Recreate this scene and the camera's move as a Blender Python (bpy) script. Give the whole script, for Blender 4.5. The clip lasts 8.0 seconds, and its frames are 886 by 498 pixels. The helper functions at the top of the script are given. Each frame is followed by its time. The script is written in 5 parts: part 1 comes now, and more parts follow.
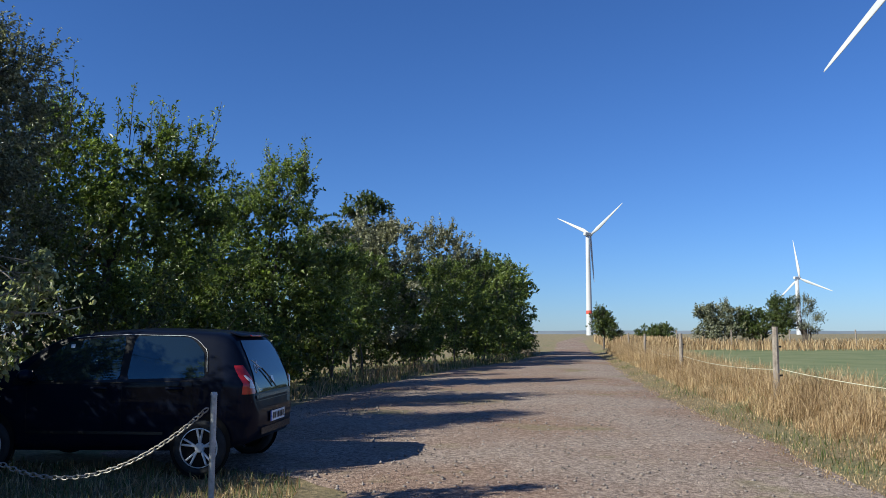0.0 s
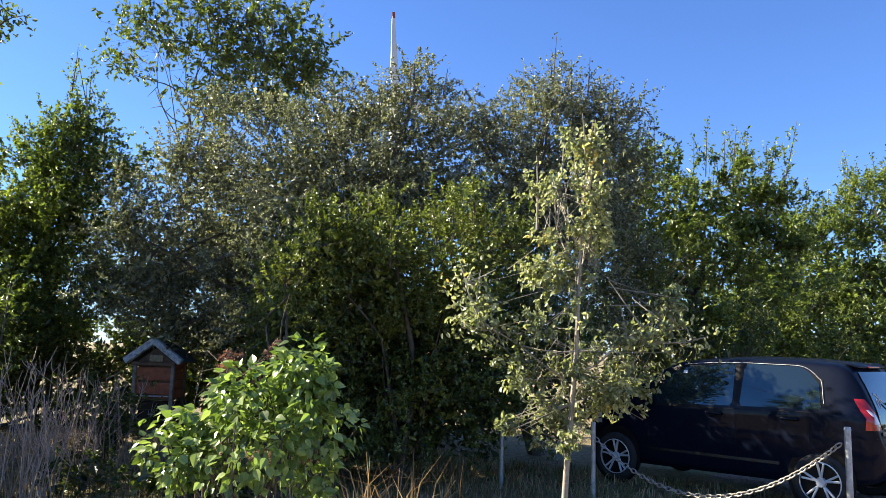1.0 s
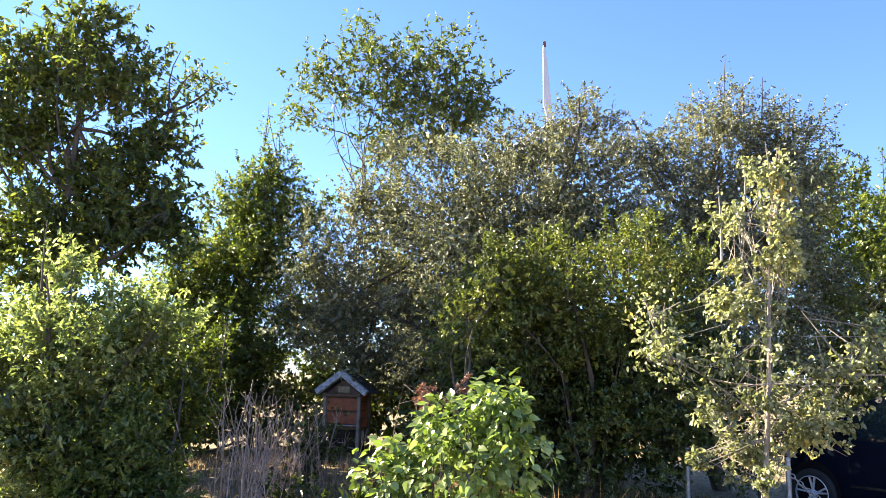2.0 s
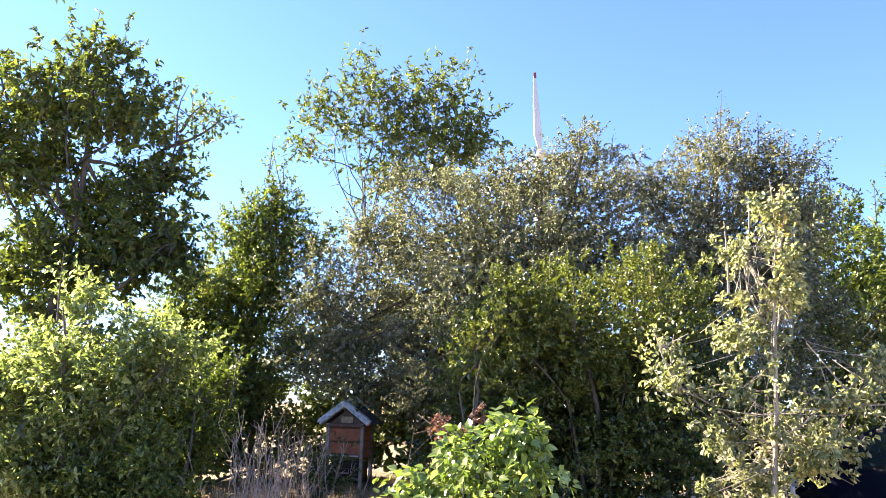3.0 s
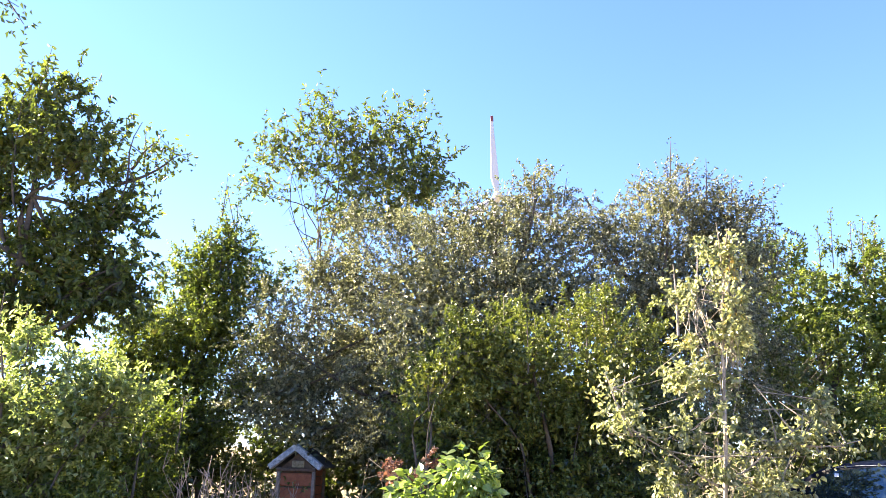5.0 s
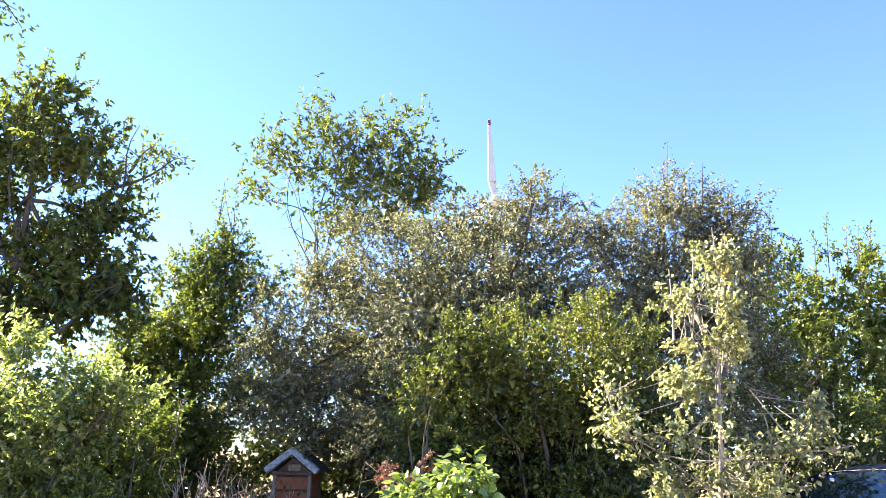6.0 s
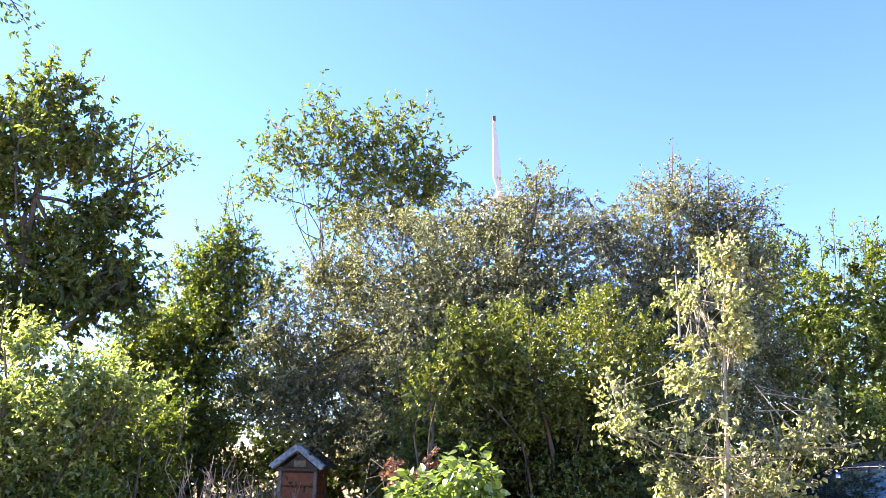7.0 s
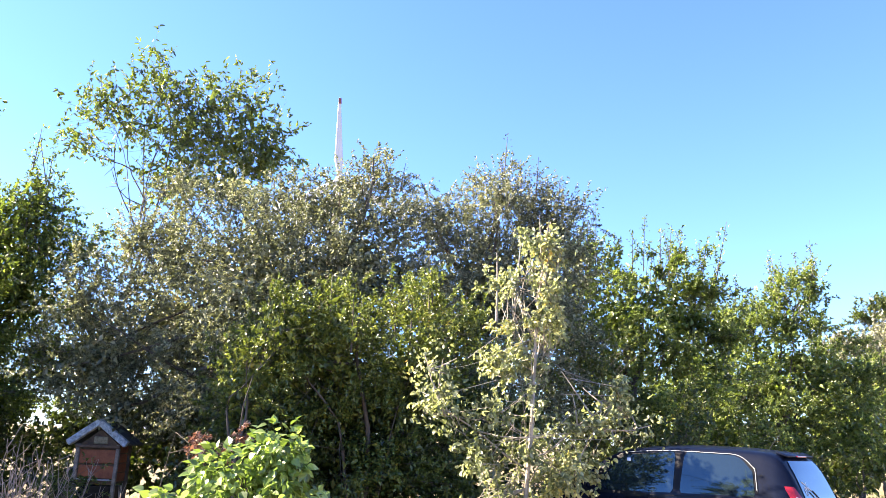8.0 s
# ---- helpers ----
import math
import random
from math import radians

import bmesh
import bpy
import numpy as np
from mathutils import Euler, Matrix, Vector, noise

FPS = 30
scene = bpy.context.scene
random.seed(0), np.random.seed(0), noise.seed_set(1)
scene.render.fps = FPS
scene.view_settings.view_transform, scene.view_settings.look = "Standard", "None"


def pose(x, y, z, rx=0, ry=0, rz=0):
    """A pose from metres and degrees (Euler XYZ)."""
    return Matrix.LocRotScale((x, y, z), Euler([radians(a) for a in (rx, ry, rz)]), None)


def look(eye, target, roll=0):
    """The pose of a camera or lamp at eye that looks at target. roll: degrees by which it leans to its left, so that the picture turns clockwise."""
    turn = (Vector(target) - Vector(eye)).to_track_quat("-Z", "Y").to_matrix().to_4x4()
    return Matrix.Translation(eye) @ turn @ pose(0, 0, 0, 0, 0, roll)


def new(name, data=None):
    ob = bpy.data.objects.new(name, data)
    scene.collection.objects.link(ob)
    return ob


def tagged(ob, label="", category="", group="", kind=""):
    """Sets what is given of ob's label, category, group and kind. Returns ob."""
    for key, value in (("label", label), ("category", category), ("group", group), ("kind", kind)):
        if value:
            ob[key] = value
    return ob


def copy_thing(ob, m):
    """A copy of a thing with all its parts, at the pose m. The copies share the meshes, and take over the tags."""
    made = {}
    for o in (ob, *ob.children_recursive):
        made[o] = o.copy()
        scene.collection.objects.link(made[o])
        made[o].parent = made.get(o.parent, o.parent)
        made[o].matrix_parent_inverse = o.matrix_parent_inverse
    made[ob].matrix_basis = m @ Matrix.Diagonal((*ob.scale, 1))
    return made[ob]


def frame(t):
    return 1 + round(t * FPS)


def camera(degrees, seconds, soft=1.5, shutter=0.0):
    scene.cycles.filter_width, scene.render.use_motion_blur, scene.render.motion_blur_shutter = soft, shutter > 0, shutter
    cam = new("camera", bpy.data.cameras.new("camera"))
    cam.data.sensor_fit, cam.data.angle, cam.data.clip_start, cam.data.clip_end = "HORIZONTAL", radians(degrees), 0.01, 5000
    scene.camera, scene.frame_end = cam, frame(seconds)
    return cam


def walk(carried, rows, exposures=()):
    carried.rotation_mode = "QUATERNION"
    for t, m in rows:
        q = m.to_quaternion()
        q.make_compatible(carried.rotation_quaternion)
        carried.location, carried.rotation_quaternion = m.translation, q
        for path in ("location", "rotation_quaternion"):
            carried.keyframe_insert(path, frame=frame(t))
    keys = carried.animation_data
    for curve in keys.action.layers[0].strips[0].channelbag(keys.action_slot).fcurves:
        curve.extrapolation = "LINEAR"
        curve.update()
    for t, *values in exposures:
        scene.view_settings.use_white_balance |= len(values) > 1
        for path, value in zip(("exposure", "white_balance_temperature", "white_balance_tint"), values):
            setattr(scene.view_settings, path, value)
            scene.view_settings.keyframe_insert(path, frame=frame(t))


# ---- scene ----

# ---- camera ----
cam = camera(59.7, 8.0, soft=0.6)
PATH = [
    (0.0, 0.000, 0.000, 1.500, 96.27, 0.08, 0.00),
    (0.2, -0.117, -0.045, 1.516, 96.72, -0.72, 8.13),
    (0.5, -0.293, -0.114, 1.540, 97.10, -0.80, 20.90),
    (0.7, -0.338, -0.228, 1.542, 97.36, -0.94, 29.77),
    (1.0, -0.406, -0.401, 1.545, 97.51, -1.40, 39.52),
    (1.5, -0.367, -0.625, 1.571, 98.06, -1.35, 48.89),
    (1.7, -0.366, -0.676, 1.571, 98.47, -1.43, 50.55),
    (2.8, -0.364, -0.951, 1.573, 101.16, -1.25, 51.24),
    (3.0, -0.364, -1.001, 1.573, 101.52, -1.18, 50.62),
    (3.5, -0.367, -0.995, 1.573, 102.15, -0.98, 49.08),
    (4.0, -0.378, -0.975, 1.579, 103.21, -0.72, 48.12),
    (4.5, -0.364, -0.972, 1.583, 104.10, -0.75, 47.66),
    (6.0, -0.334, -0.981, 1.582, 104.86, -0.97, 47.18),
    (6.5, -0.328, -0.986, 1.593, 104.63, -0.60, 47.26),
    (7.0, -0.337, -0.981, 1.588, 104.56, -1.02, 47.55),
    (7.5, -0.331, -0.978, 1.562, 104.54, -1.94, 45.36),
    (8.0, -0.316, -0.889, 1.522, 103.87, -2.09, 34.79),
]
EXPOSURES = [(0.0, 0.59, 5420, 5), (0.4, 0.74, 5520, 5), (0.7, 1.29, 5920, 5), (1.0, 1.79, 6200, 8), (1.5, 2.29, 6500, 12), (3.0, 2.79, 6630, 19), (4.0, 2.99, 6730, 19), (6.0, 2.99, 6600, 18), (7.5, 2.96, 6530, 18), (8.0, 2.89, 6350, 18)]
walk(cam, [(t, pose(x, y, z, rx, ry, rz)) for t, x, y, z, rx, ry, rz in PATH], EXPOSURES)

# ---- light ----
SUN_YAW, SUN_EL = 120.0, 33.5          # degrees left of +y, degrees above the ground
world = bpy.data.worlds.new("sky")
scene.world = world
world.use_nodes = True
wn = world.node_tree.nodes
sky = wn.new("ShaderNodeTexSky")
sky.sky_type = "NISHITA"
sky.sun_disc = False
sky.sun_elevation = radians(SUN_EL)
sky.sun_rotation = radians(-SUN_YAW)
sky.air_density, sky.dust_density, sky.ozone_density = 1.0, 0.1, 2.0
wn["Background"].inputs["Strength"].default_value = 0.05
deep = wn.new("ShaderNodeMix")
deep.data_type, deep.blend_type = "RGBA", "MULTIPLY"
deep.inputs["Factor"].default_value = 1.0
deep.inputs["B"].default_value = (0.69, 0.90, 1.36, 1.0)      # clear dry air, a deeper blue
world.node_tree.links.new(sky.outputs[0], deep.inputs["A"])
world.node_tree.links.new(deep.outputs["Result"], wn["Background"].inputs["Color"])
sun_data = bpy.data.lights.new("sun", "SUN")
sun_data.energy, sun_data.angle, sun_data.color = 5.0, radians(0.55), (1.0, 0.87, 0.65)
sun = new("sun", sun_data)
sa, se = radians(SUN_YAW), radians(SUN_EL)
TO_SUN = Vector((-math.sin(sa) * math.cos(se), math.cos(sa) * math.cos(se), math.sin(se)))
sun.matrix_world = look(TO_SUN * 60, (0, 0, 0))

# ---- materials ----
def rgba(c):
    return (c[0], c[1], c[2], 1.0)


def material(name):
    m = bpy.data.materials.new(name)
    m.use_nodes = True
    nodes, links = m.node_tree.nodes, m.node_tree.links
    return m, nodes, links, nodes["Principled BSDF"]


def ramp(nodes, stops):
    r = nodes.new("ShaderNodeValToRGB")
    els = r.color_ramp.elements
    els[0].position, els[0].color = stops[0][0], rgba(stops[0][1])
    els[1].position, els[1].color = stops[-1][0], rgba(stops[-1][1])
    for p, c in stops[1:-1]:
        e = els.new(p)
        e.color = rgba(c)
    return r


def noise_node(nodes, links, scale, detail=4.0, rough=0.55, kind="Object"):
    tc = nodes.new("ShaderNodeTexCoord")
    n = nodes.new("ShaderNodeTexNoise")
    n.inputs["Scale"].default_value = scale
    n.inputs["Detail"].default_value = detail
    n.inputs["Roughness"].default_value = rough
    links.new(tc.outputs[kind], n.inputs["Vector"])
    return n


def surface(name, c1, c2, scale=3.0, rough=0.7, metal=0.0, bump=0.15, fine=40.0, coat=0.0):
    """A plain surface with variation at two scales and fine relief."""
    m, nodes, links, b = material(name)
    n1 = noise_node(nodes, links, scale)
    n2 = noise_node(nodes, links, fine, 3.0, 0.6)
    mix = nodes.new("ShaderNodeMath")
    mix.operation = "MULTIPLY_ADD"
    mix.inputs[1].default_value = 0.4
    links.new(n2.outputs[0], mix.inputs[0])
    half = nodes.new("ShaderNodeMath")
    half.operation = "MULTIPLY"
    half.inputs[1].default_value = 0.6
    links.new(n1.outputs[0], half.inputs[0])
    links.new(half.outputs[0], mix.inputs[2])
    r = ramp(nodes, [(0.36, c1), (0.64, c2)])
    links.new(mix.outputs[0], r.inputs[0])
    links.new(r.outputs[0], b.inputs["Base Color"])
    b.inputs["Roughness"].default_value = rough
    b.inputs["Metallic"].default_value = metal
    b.inputs["Coat Weight"].default_value = coat
    b.inputs["Coat Roughness"].default_value = 0.05
    if bump:
        bp = nodes.new("ShaderNodeBump")
        bp.inputs["Strength"].default_value = bump
        bp.inputs["Distance"].default_value = 0.01
        links.new(n2.outputs[0], bp.inputs["Height"])
        links.new(bp.outputs[0], b.inputs["Normal"])
    return m


LEAF_GAIN = 1.25


def spread_stops(stops):
    """Widen the range of leaf shades: the first darker, the last lighter."""
    return [(q, tuple(k * (0.5 + 1.0 * q) for k in col)) for q, col in stops]



def leaf_material(name, stops, rough=0.45, through_light=0.35, tint=(1.0, 1.15, 0.45), spec=0.7):
    """Leaves: each one its own shade, glossy above, letting light through."""
    m, nodes, links, b = material(name)
    geo = nodes.new("ShaderNodeNewGeometry")
    big = noise_node(nodes, links, 0.9, 2.0)
    add = nodes.new("ShaderNodeMath")
    add.operation = "MULTIPLY_ADD"
    add.inputs[1].default_value = 0.7
    links.new(geo.outputs["Random Per Island"], add.inputs[0])
    sub = nodes.new("ShaderNodeMath")
    sub.operation = "MULTIPLY_ADD"
    sub.inputs[1].default_value, sub.inputs[2].default_value = 0.9, -0.3
    links.new(big.outputs[0], sub.inputs[0])
    links.new(sub.outputs[0], add.inputs[2])
    r = ramp(nodes, [(q, tuple(min(0.8, k * LEAF_GAIN) for k in col)) for q, col in spread_stops(stops)])
    links.new(add.outputs[0], r.inputs[0])
    links.new(r.outputs[0], b.inputs["Base Color"])
    b.inputs["Roughness"].default_value = rough
    b.inputs["Specular IOR Level"].default_value = spec
    tr = nodes.new("ShaderNodeBsdfTranslucent")
    mul = nodes.new("ShaderNodeMix")
    mul.data_type, mul.blend_type = "RGBA", "MULTIPLY"
    mul.inputs["Factor"].default_value = 1.0
    links.new(r.outputs[0], mul.inputs["A"])
    mul.inputs["B"].default_value = rgba(tint)
    links.new(mul.outputs["Result"], tr.inputs["Color"])
    sh = nodes.new("ShaderNodeMixShader")
    sh.inputs[0].default_value = through_light
    links.new(b.outputs[0], sh.inputs[1])
    links.new(tr.outputs[0], sh.inputs[2])
    links.new(sh.outputs[0], nodes["Material Output"].inputs["Surface"])
    return m


BARK = surface("bark", (0.045, 0.035, 0.028), (0.14, 0.115, 0.09), 6.0, 0.9, 0, 0.6, 45.0)
PALE_BARK = surface("pale_bark", (0.20, 0.175, 0.14), (0.42, 0.375, 0.31), 6.0, 0.8, 0, 0.3, 60.0)
DEAD = surface("dead_stem", (0.27, 0.19, 0.14), (0.50, 0.39, 0.31), 5.0, 0.9, 0, 0.2)
LEAF_GREY = leaf_material("leaf_grey_green", [(0.0, (0.04, 0.045, 0.024)), (0.45, (0.112, 0.122, 0.070)), (0.88, (0.235, 0.24, 0.165)), (0.98, (0.29, 0.23, 0.11))], 0.42, 0.32, (1.0, 1.05, 0.6), 0.6)
LEAF_SILVER = leaf_material("leaf_silver_grey", [(0.0, (0.07, 0.075, 0.04)), (0.45, (0.16, 0.16, 0.10)), (0.88, (0.28, 0.27, 0.19)), (0.98, (0.30, 0.25, 0.13))], 0.45, 0.38, (1.0, 1.05, 0.6))
LEAF_DARK = leaf_material("leaf_dark_green", [(0.0, (0.03, 0.045, 0.01)), (0.5, (0.058, 0.08, 0.018)), (0.9, (0.10, 0.12, 0.03)), (0.99, (0.18, 0.13, 0.03))], 0.32, 0.38, (1.0, 1.1, 0.52))
LEAF_MID = leaf_material("leaf_mid_green", [(0.0, (0.045, 0.065, 0.013)), (0.5, (0.088, 0.115, 0.024)), (0.9, (0.145, 0.165, 0.045)), (0.99, (0.22, 0.17, 0.04))], 0.34, 0.45, (1.0, 1.1, 0.52))
LEAF_BRIGHT = leaf_material("leaf_yellow_green", [(0.0, (0.045, 0.066, 0.012)), (0.5, (0.096, 0.124, 0.025)), (0.9, (0.175, 0.195, 0.05)), (0.99, (0.27, 0.23, 0.06))], 0.34, 0.36, (1.0, 1.05, 0.52))
LEAF_FRESH = leaf_material("leaf_fresh_green", [(0.0, (0.05, 0.076, 0.014)), (0.5, (0.10, 0.135, 0.028)), (0.9, (0.175, 0.205, 0.055)), (0.99, (0.26, 0.23, 0.07))], 0.34, 0.45, (1.0, 1.08, 0.52))
LEAF_PALE = leaf_material("leaf_pale_green", [(0.0, (0.09, 0.13, 0.04)), (0.5, (0.185, 0.235, 0.09)), (0.9, (0.32, 0.35, 0.18)), (0.99, (0.34, 0.31, 0.14))], 0.27, 0.58, (1.0, 1.05, 0.6), 1.0)
LEAF_BIRCH = leaf_material("leaf_pale_yellowing", [(0.0, (0.10, 0.128, 0.048)), (0.45, (0.20, 0.225, 0.115)), (0.8, (0.32, 0.33, 0.205)), (0.93, (0.36, 0.29, 0.09)), (0.99, (0.40, 0.22, 0.05))], 0.4, 0.55, (1.0, 1.02, 0.6))
LEAF_LILAC = leaf_material("leaf_broad_green", [(0.0, (0.10, 0.15, 0.02)), (0.5, (0.15, 0.21, 0.048)), (0.9, (0.25, 0.305, 0.11)), (0.99, (0.36, 0.34, 0.12))], 0.34, 0.45, (1.0, 1.1, 0.6), 0.9)
LEAF_RED = leaf_material("leaf_russet", [(0.0, (0.08, 0.03, 0.024)), (0.5, (0.16, 0.085, 0.06)), (0.95, (0.24, 0.16, 0.11))], 0.6, 0.3, (1, 0.8, 0.6))
STRAW = leaf_material("dry_grass_blade", [(0.0, (0.15, 0.088, 0.036)), (0.4, (0.27, 0.18, 0.088)), (0.85, (0.41, 0.31, 0.18)), (0.99, (0.30, 0.235, 0.11))], 0.6, 0.3, (1, 0.92, 0.7), 0.3)
GREEN_GRASS = leaf_material("green_grass_blade", [(0.0, (0.04, 0.065, 0.018)), (0.5, (0.085, 0.11, 0.035)), (0.95, (0.19, 0.16, 0.07))], 0.55, 0.3, (1, 1, 0.6), 0.3)


def ground_material():
    m, nodes, links, b = material("dry_ground")
    n1 = noise_node(nodes, links, 0.35, 5.0)
    n2 = noise_node(nodes, links, 14.0, 6.0, 0.7)
    n3 = noise_node(nodes, links, 70.0, 3.0, 0.7)
    grass = ramp(nodes, [(0.3, (0.10, 0.085, 0.04)), (0.5, (0.23, 0.175, 0.085)), (0.7, (0.38, 0.29, 0.16))])
    links.new(n2.outputs[0], grass.inputs[0])
    green = ramp(nodes, [(0.3, (0.085, 0.12, 0.035)), (0.55, (0.16, 0.18, 0.065)), (0.75, (0.24, 0.22, 0.10))])
    links.new(n2.outputs[0], green.inputs[0])
    pick = ramp(nodes, [(0.50, (0, 0, 0)), (0.68, (0.8, 0.8, 0.8))])
    links.new(n1.outputs[0], pick.inputs[0])
    mix = nodes.new("ShaderNodeMix")
    mix.data_type = "RGBA"
    links.new(pick.outputs[0], mix.inputs["Factor"])
    links.new(grass.outputs[0], mix.inputs["A"])
    links.new(green.outputs[0], mix.inputs["B"])
    links.new(mix.outputs["Result"], b.inputs["Base Color"])
    b.inputs["Roughness"].default_value = 0.95
    bp = nodes.new("ShaderNodeBump")
    bp.inputs["Strength"].default_value, bp.inputs["Distance"].default_value = 0.8, 0.04
    links.new(n3.outputs[0], bp.inputs["Height"])
    links.new(bp.outputs[0], b.inputs["Normal"])
    return m


def gravel_material():
    m, nodes, links, b = material("packed_gravel")
    tc = nodes.new("ShaderNodeTexCoord")
    shades, heights = [], []
    for scale in (26.0, 75.0):
        v = nodes.new("ShaderNodeTexVoronoi")
        v.inputs["Scale"].default_value = scale
        links.new(tc.outputs["Object"], v.inputs["Vector"])
        sep = nodes.new("ShaderNodeSeparateColor")
        links.new(v.outputs["Color"], sep.inputs[0])
        shades.append(sep.outputs[0])
        heights.append(v.outputs["Distance"])
    n1 = noise_node(nodes, links, 0.45, 5.0, 0.6)
    n2 = noise_node(nodes, links, 9.0, 6.0, 0.7)
    n3 = noise_node(nodes, links, 0.22, 3.0, 0.5)

    def madd(x, k, y):
        q = nodes.new("ShaderNodeMath")
        q.operation = "MULTIPLY_ADD"
        q.inputs[1].default_value = k
        links.new(x, q.inputs[0])
        if isinstance(y, float):
            q.inputs[2].default_value = y
        else:
            links.new(y, q.inputs[2])
        return q.outputs[0]

    shade = madd(n2.outputs[0], 0.5, madd(shades[0], 0.26, madd(shades[1], 0.30, -0.02)))
    grey = ramp(nodes, [(0.22, (0.095, 0.070, 0.055)), (0.5, (0.262, 0.202, 0.160)), (0.8, (0.50, 0.40, 0.325))])
    brown = ramp(nodes, [(0.22, (0.085, 0.052, 0.036)), (0.5, (0.235, 0.152, 0.108)), (0.8, (0.43, 0.315, 0.235))])
    links.new(shade, grey.inputs[0])
    links.new(shade, brown.inputs[0])
    side = ramp(nodes, [(0.42, (0, 0, 0)), (0.58, (1, 1, 1))])
    links.new(n3.outputs[0], side.inputs[0])
    stone = nodes.new("ShaderNodeMix")
    stone.data_type = "RGBA"
    links.new(side.outputs[0], stone.inputs["Factor"])
    links.new(grey.outputs[0], stone.inputs["A"])
    links.new(brown.outputs[0], stone.inputs["B"])
    grass = ramp(nodes, [(0.35, (0.10, 0.105, 0.04)), (0.65, (0.30, 0.25, 0.13))])
    links.new(n2.outputs[0], grass.inputs[0])
    pick = ramp(nodes, [(0.56, (0, 0, 0)), (0.68, (0.75, 0.75, 0.75))])
    links.new(n1.outputs[0], pick.inputs[0])
    mix = nodes.new("ShaderNodeMix")
    mix.data_type = "RGBA"
    links.new(pick.outputs[0], mix.inputs["Factor"])
    links.new(stone.outputs["Result"], mix.inputs["A"])
    links.new(grass.outputs[0], mix.inputs["B"])
    links.new(mix.outputs["Result"], b.inputs["Base Color"])
    b.inputs["Roughness"].default_value = 0.95
    b.inputs["Specular IOR Level"].default_value = 0.2
    bp = nodes.new("ShaderNodeBump")
    bp.inputs["Strength"].default_value, bp.inputs["Distance"].default_value = 0.7, 0.02
    links.new(madd(heights[0], -0.7, madd(heights[1], -0.5, n2.outputs[0])), bp.inputs["Height"])
    links.new(bp.outputs[0], b.inputs["Normal"])
    return m


GROUND = ground_material()
GRAVEL = gravel_material()
STONE = surface("loose_stone", (0.13, 0.105, 0.09), (0.33, 0.285, 0.25), 2.0, 0.9, 0, 0.3)
PASTURE = surface("mown_pasture", (0.10, 0.135, 0.04), (0.20, 0.20, 0.085), 0.5, 0.95, 0, 0.5, 12.0)
PAINT = surface("car_paint", (0.0025, 0.0042, 0.012), (0.0036, 0.006, 0.016), 1.0, 0.5, 0.0, 0.0, 40.0, 1.0)
PAINT.node_tree.nodes["Principled BSDF"].inputs["Specular IOR Level"].default_value = 0.05
PAINT.node_tree.nodes["Principled BSDF"].inputs["Coat Roughness"].default_value = 0.02
RUBBER = surface("black_rubber", (0.010, 0.010, 0.010), (0.022, 0.022, 0.022), 8.0, 0.8, 0, 0.2)
PLASTIC = surface("black_plastic", (0.008, 0.008, 0.009), (0.014, 0.014, 0.015), 8.0, 0.25, 0, 0.0)
PLASTIC.node_tree.nodes["Principled BSDF"].inputs["Specular IOR Level"].default_value = 0.3
ALLOY = surface("alloy", (0.55, 0.56, 0.58), (0.70, 0.71, 0.73), 8.0, 0.35, 0.3, 0.0)
STEEL = surface("galvanised_steel", (0.28, 0.29, 0.30), (0.50, 0.51, 0.52), 14.0, 0.5, 0.7, 0.15)
CHAIN = surface("weathered_chain", (0.24, 0.22, 0.19), (0.46, 0.43, 0.39), 30.0, 0.55, 0.5, 0.2)
WHITE = surface("white_paint", (0.46, 0.47, 0.48), (0.55, 0.55, 0.55), 0.1, 0.45, 0, 0.0, 2.0)
DARK_RED = surface("dark_red_paint", (0.13, 0.03, 0.03), (0.20, 0.05, 0.045), 0.3, 0.5, 0, 0.0)
RED = surface("red_paint", (0.45, 0.05, 0.03), (0.6, 0.09, 0.05), 0.3, 0.5, 0, 0.0)
POST_WOOD = surface("grey_post_wood", (0.15, 0.12, 0.095), (0.36, 0.31, 0.26), 9.0, 0.9, 0, 0.6, 60.0)
BOX_WOOD = surface("orange_stained_wood", (0.20, 0.055, 0.022), (0.36, 0.115, 0.045), 7.0, 0.65, 0, 0.4, 55.0)
FRAME_WOOD = surface("brown_wood", (0.075, 0.045, 0.028), (0.17, 0.105, 0.065), 9.0, 0.8, 0, 0.4, 60.0)
ROOF_BOARD = surface("pale_weathered_board", (0.16, 0.18, 0.20), (0.62, 0.66, 0.69), 12.0, 0.7, 0, 0.4, 40.0)
ROOF_FELT = surface("dark_roof_felt", (0.05, 0.05, 0.05), (0.12, 0.115, 0.11), 8.0, 0.9, 0, 0.5)
REED = surface("reed_filling", (0.20, 0.15, 0.08), (0.42, 0.33, 0.20), 20.0, 0.9, 0, 0.6, 90.0)
ROPE = surface("pale_rope", (0.55, 0.52, 0.36), (0.70, 0.67, 0.50), 20.0, 0.7, 0, 0.1)
LAMP_RED = surface("red_lamp_plastic", (0.28, 0.010, 0.012), (0.36, 0.014, 0.016), 6.0, 0.15, 0, 0.0, 40.0, 0.6)
LAMP_CLEAR = surface("clear_lamp_plastic", (0.55, 0.50, 0.50), (0.66, 0.62, 0.62), 6.0, 0.15, 0, 0.0)
PLATE = surface("plate_white", (0.70, 0.72, 0.74), (0.80, 0.80, 0.80), 6.0, 0.4, 0, 0.0)
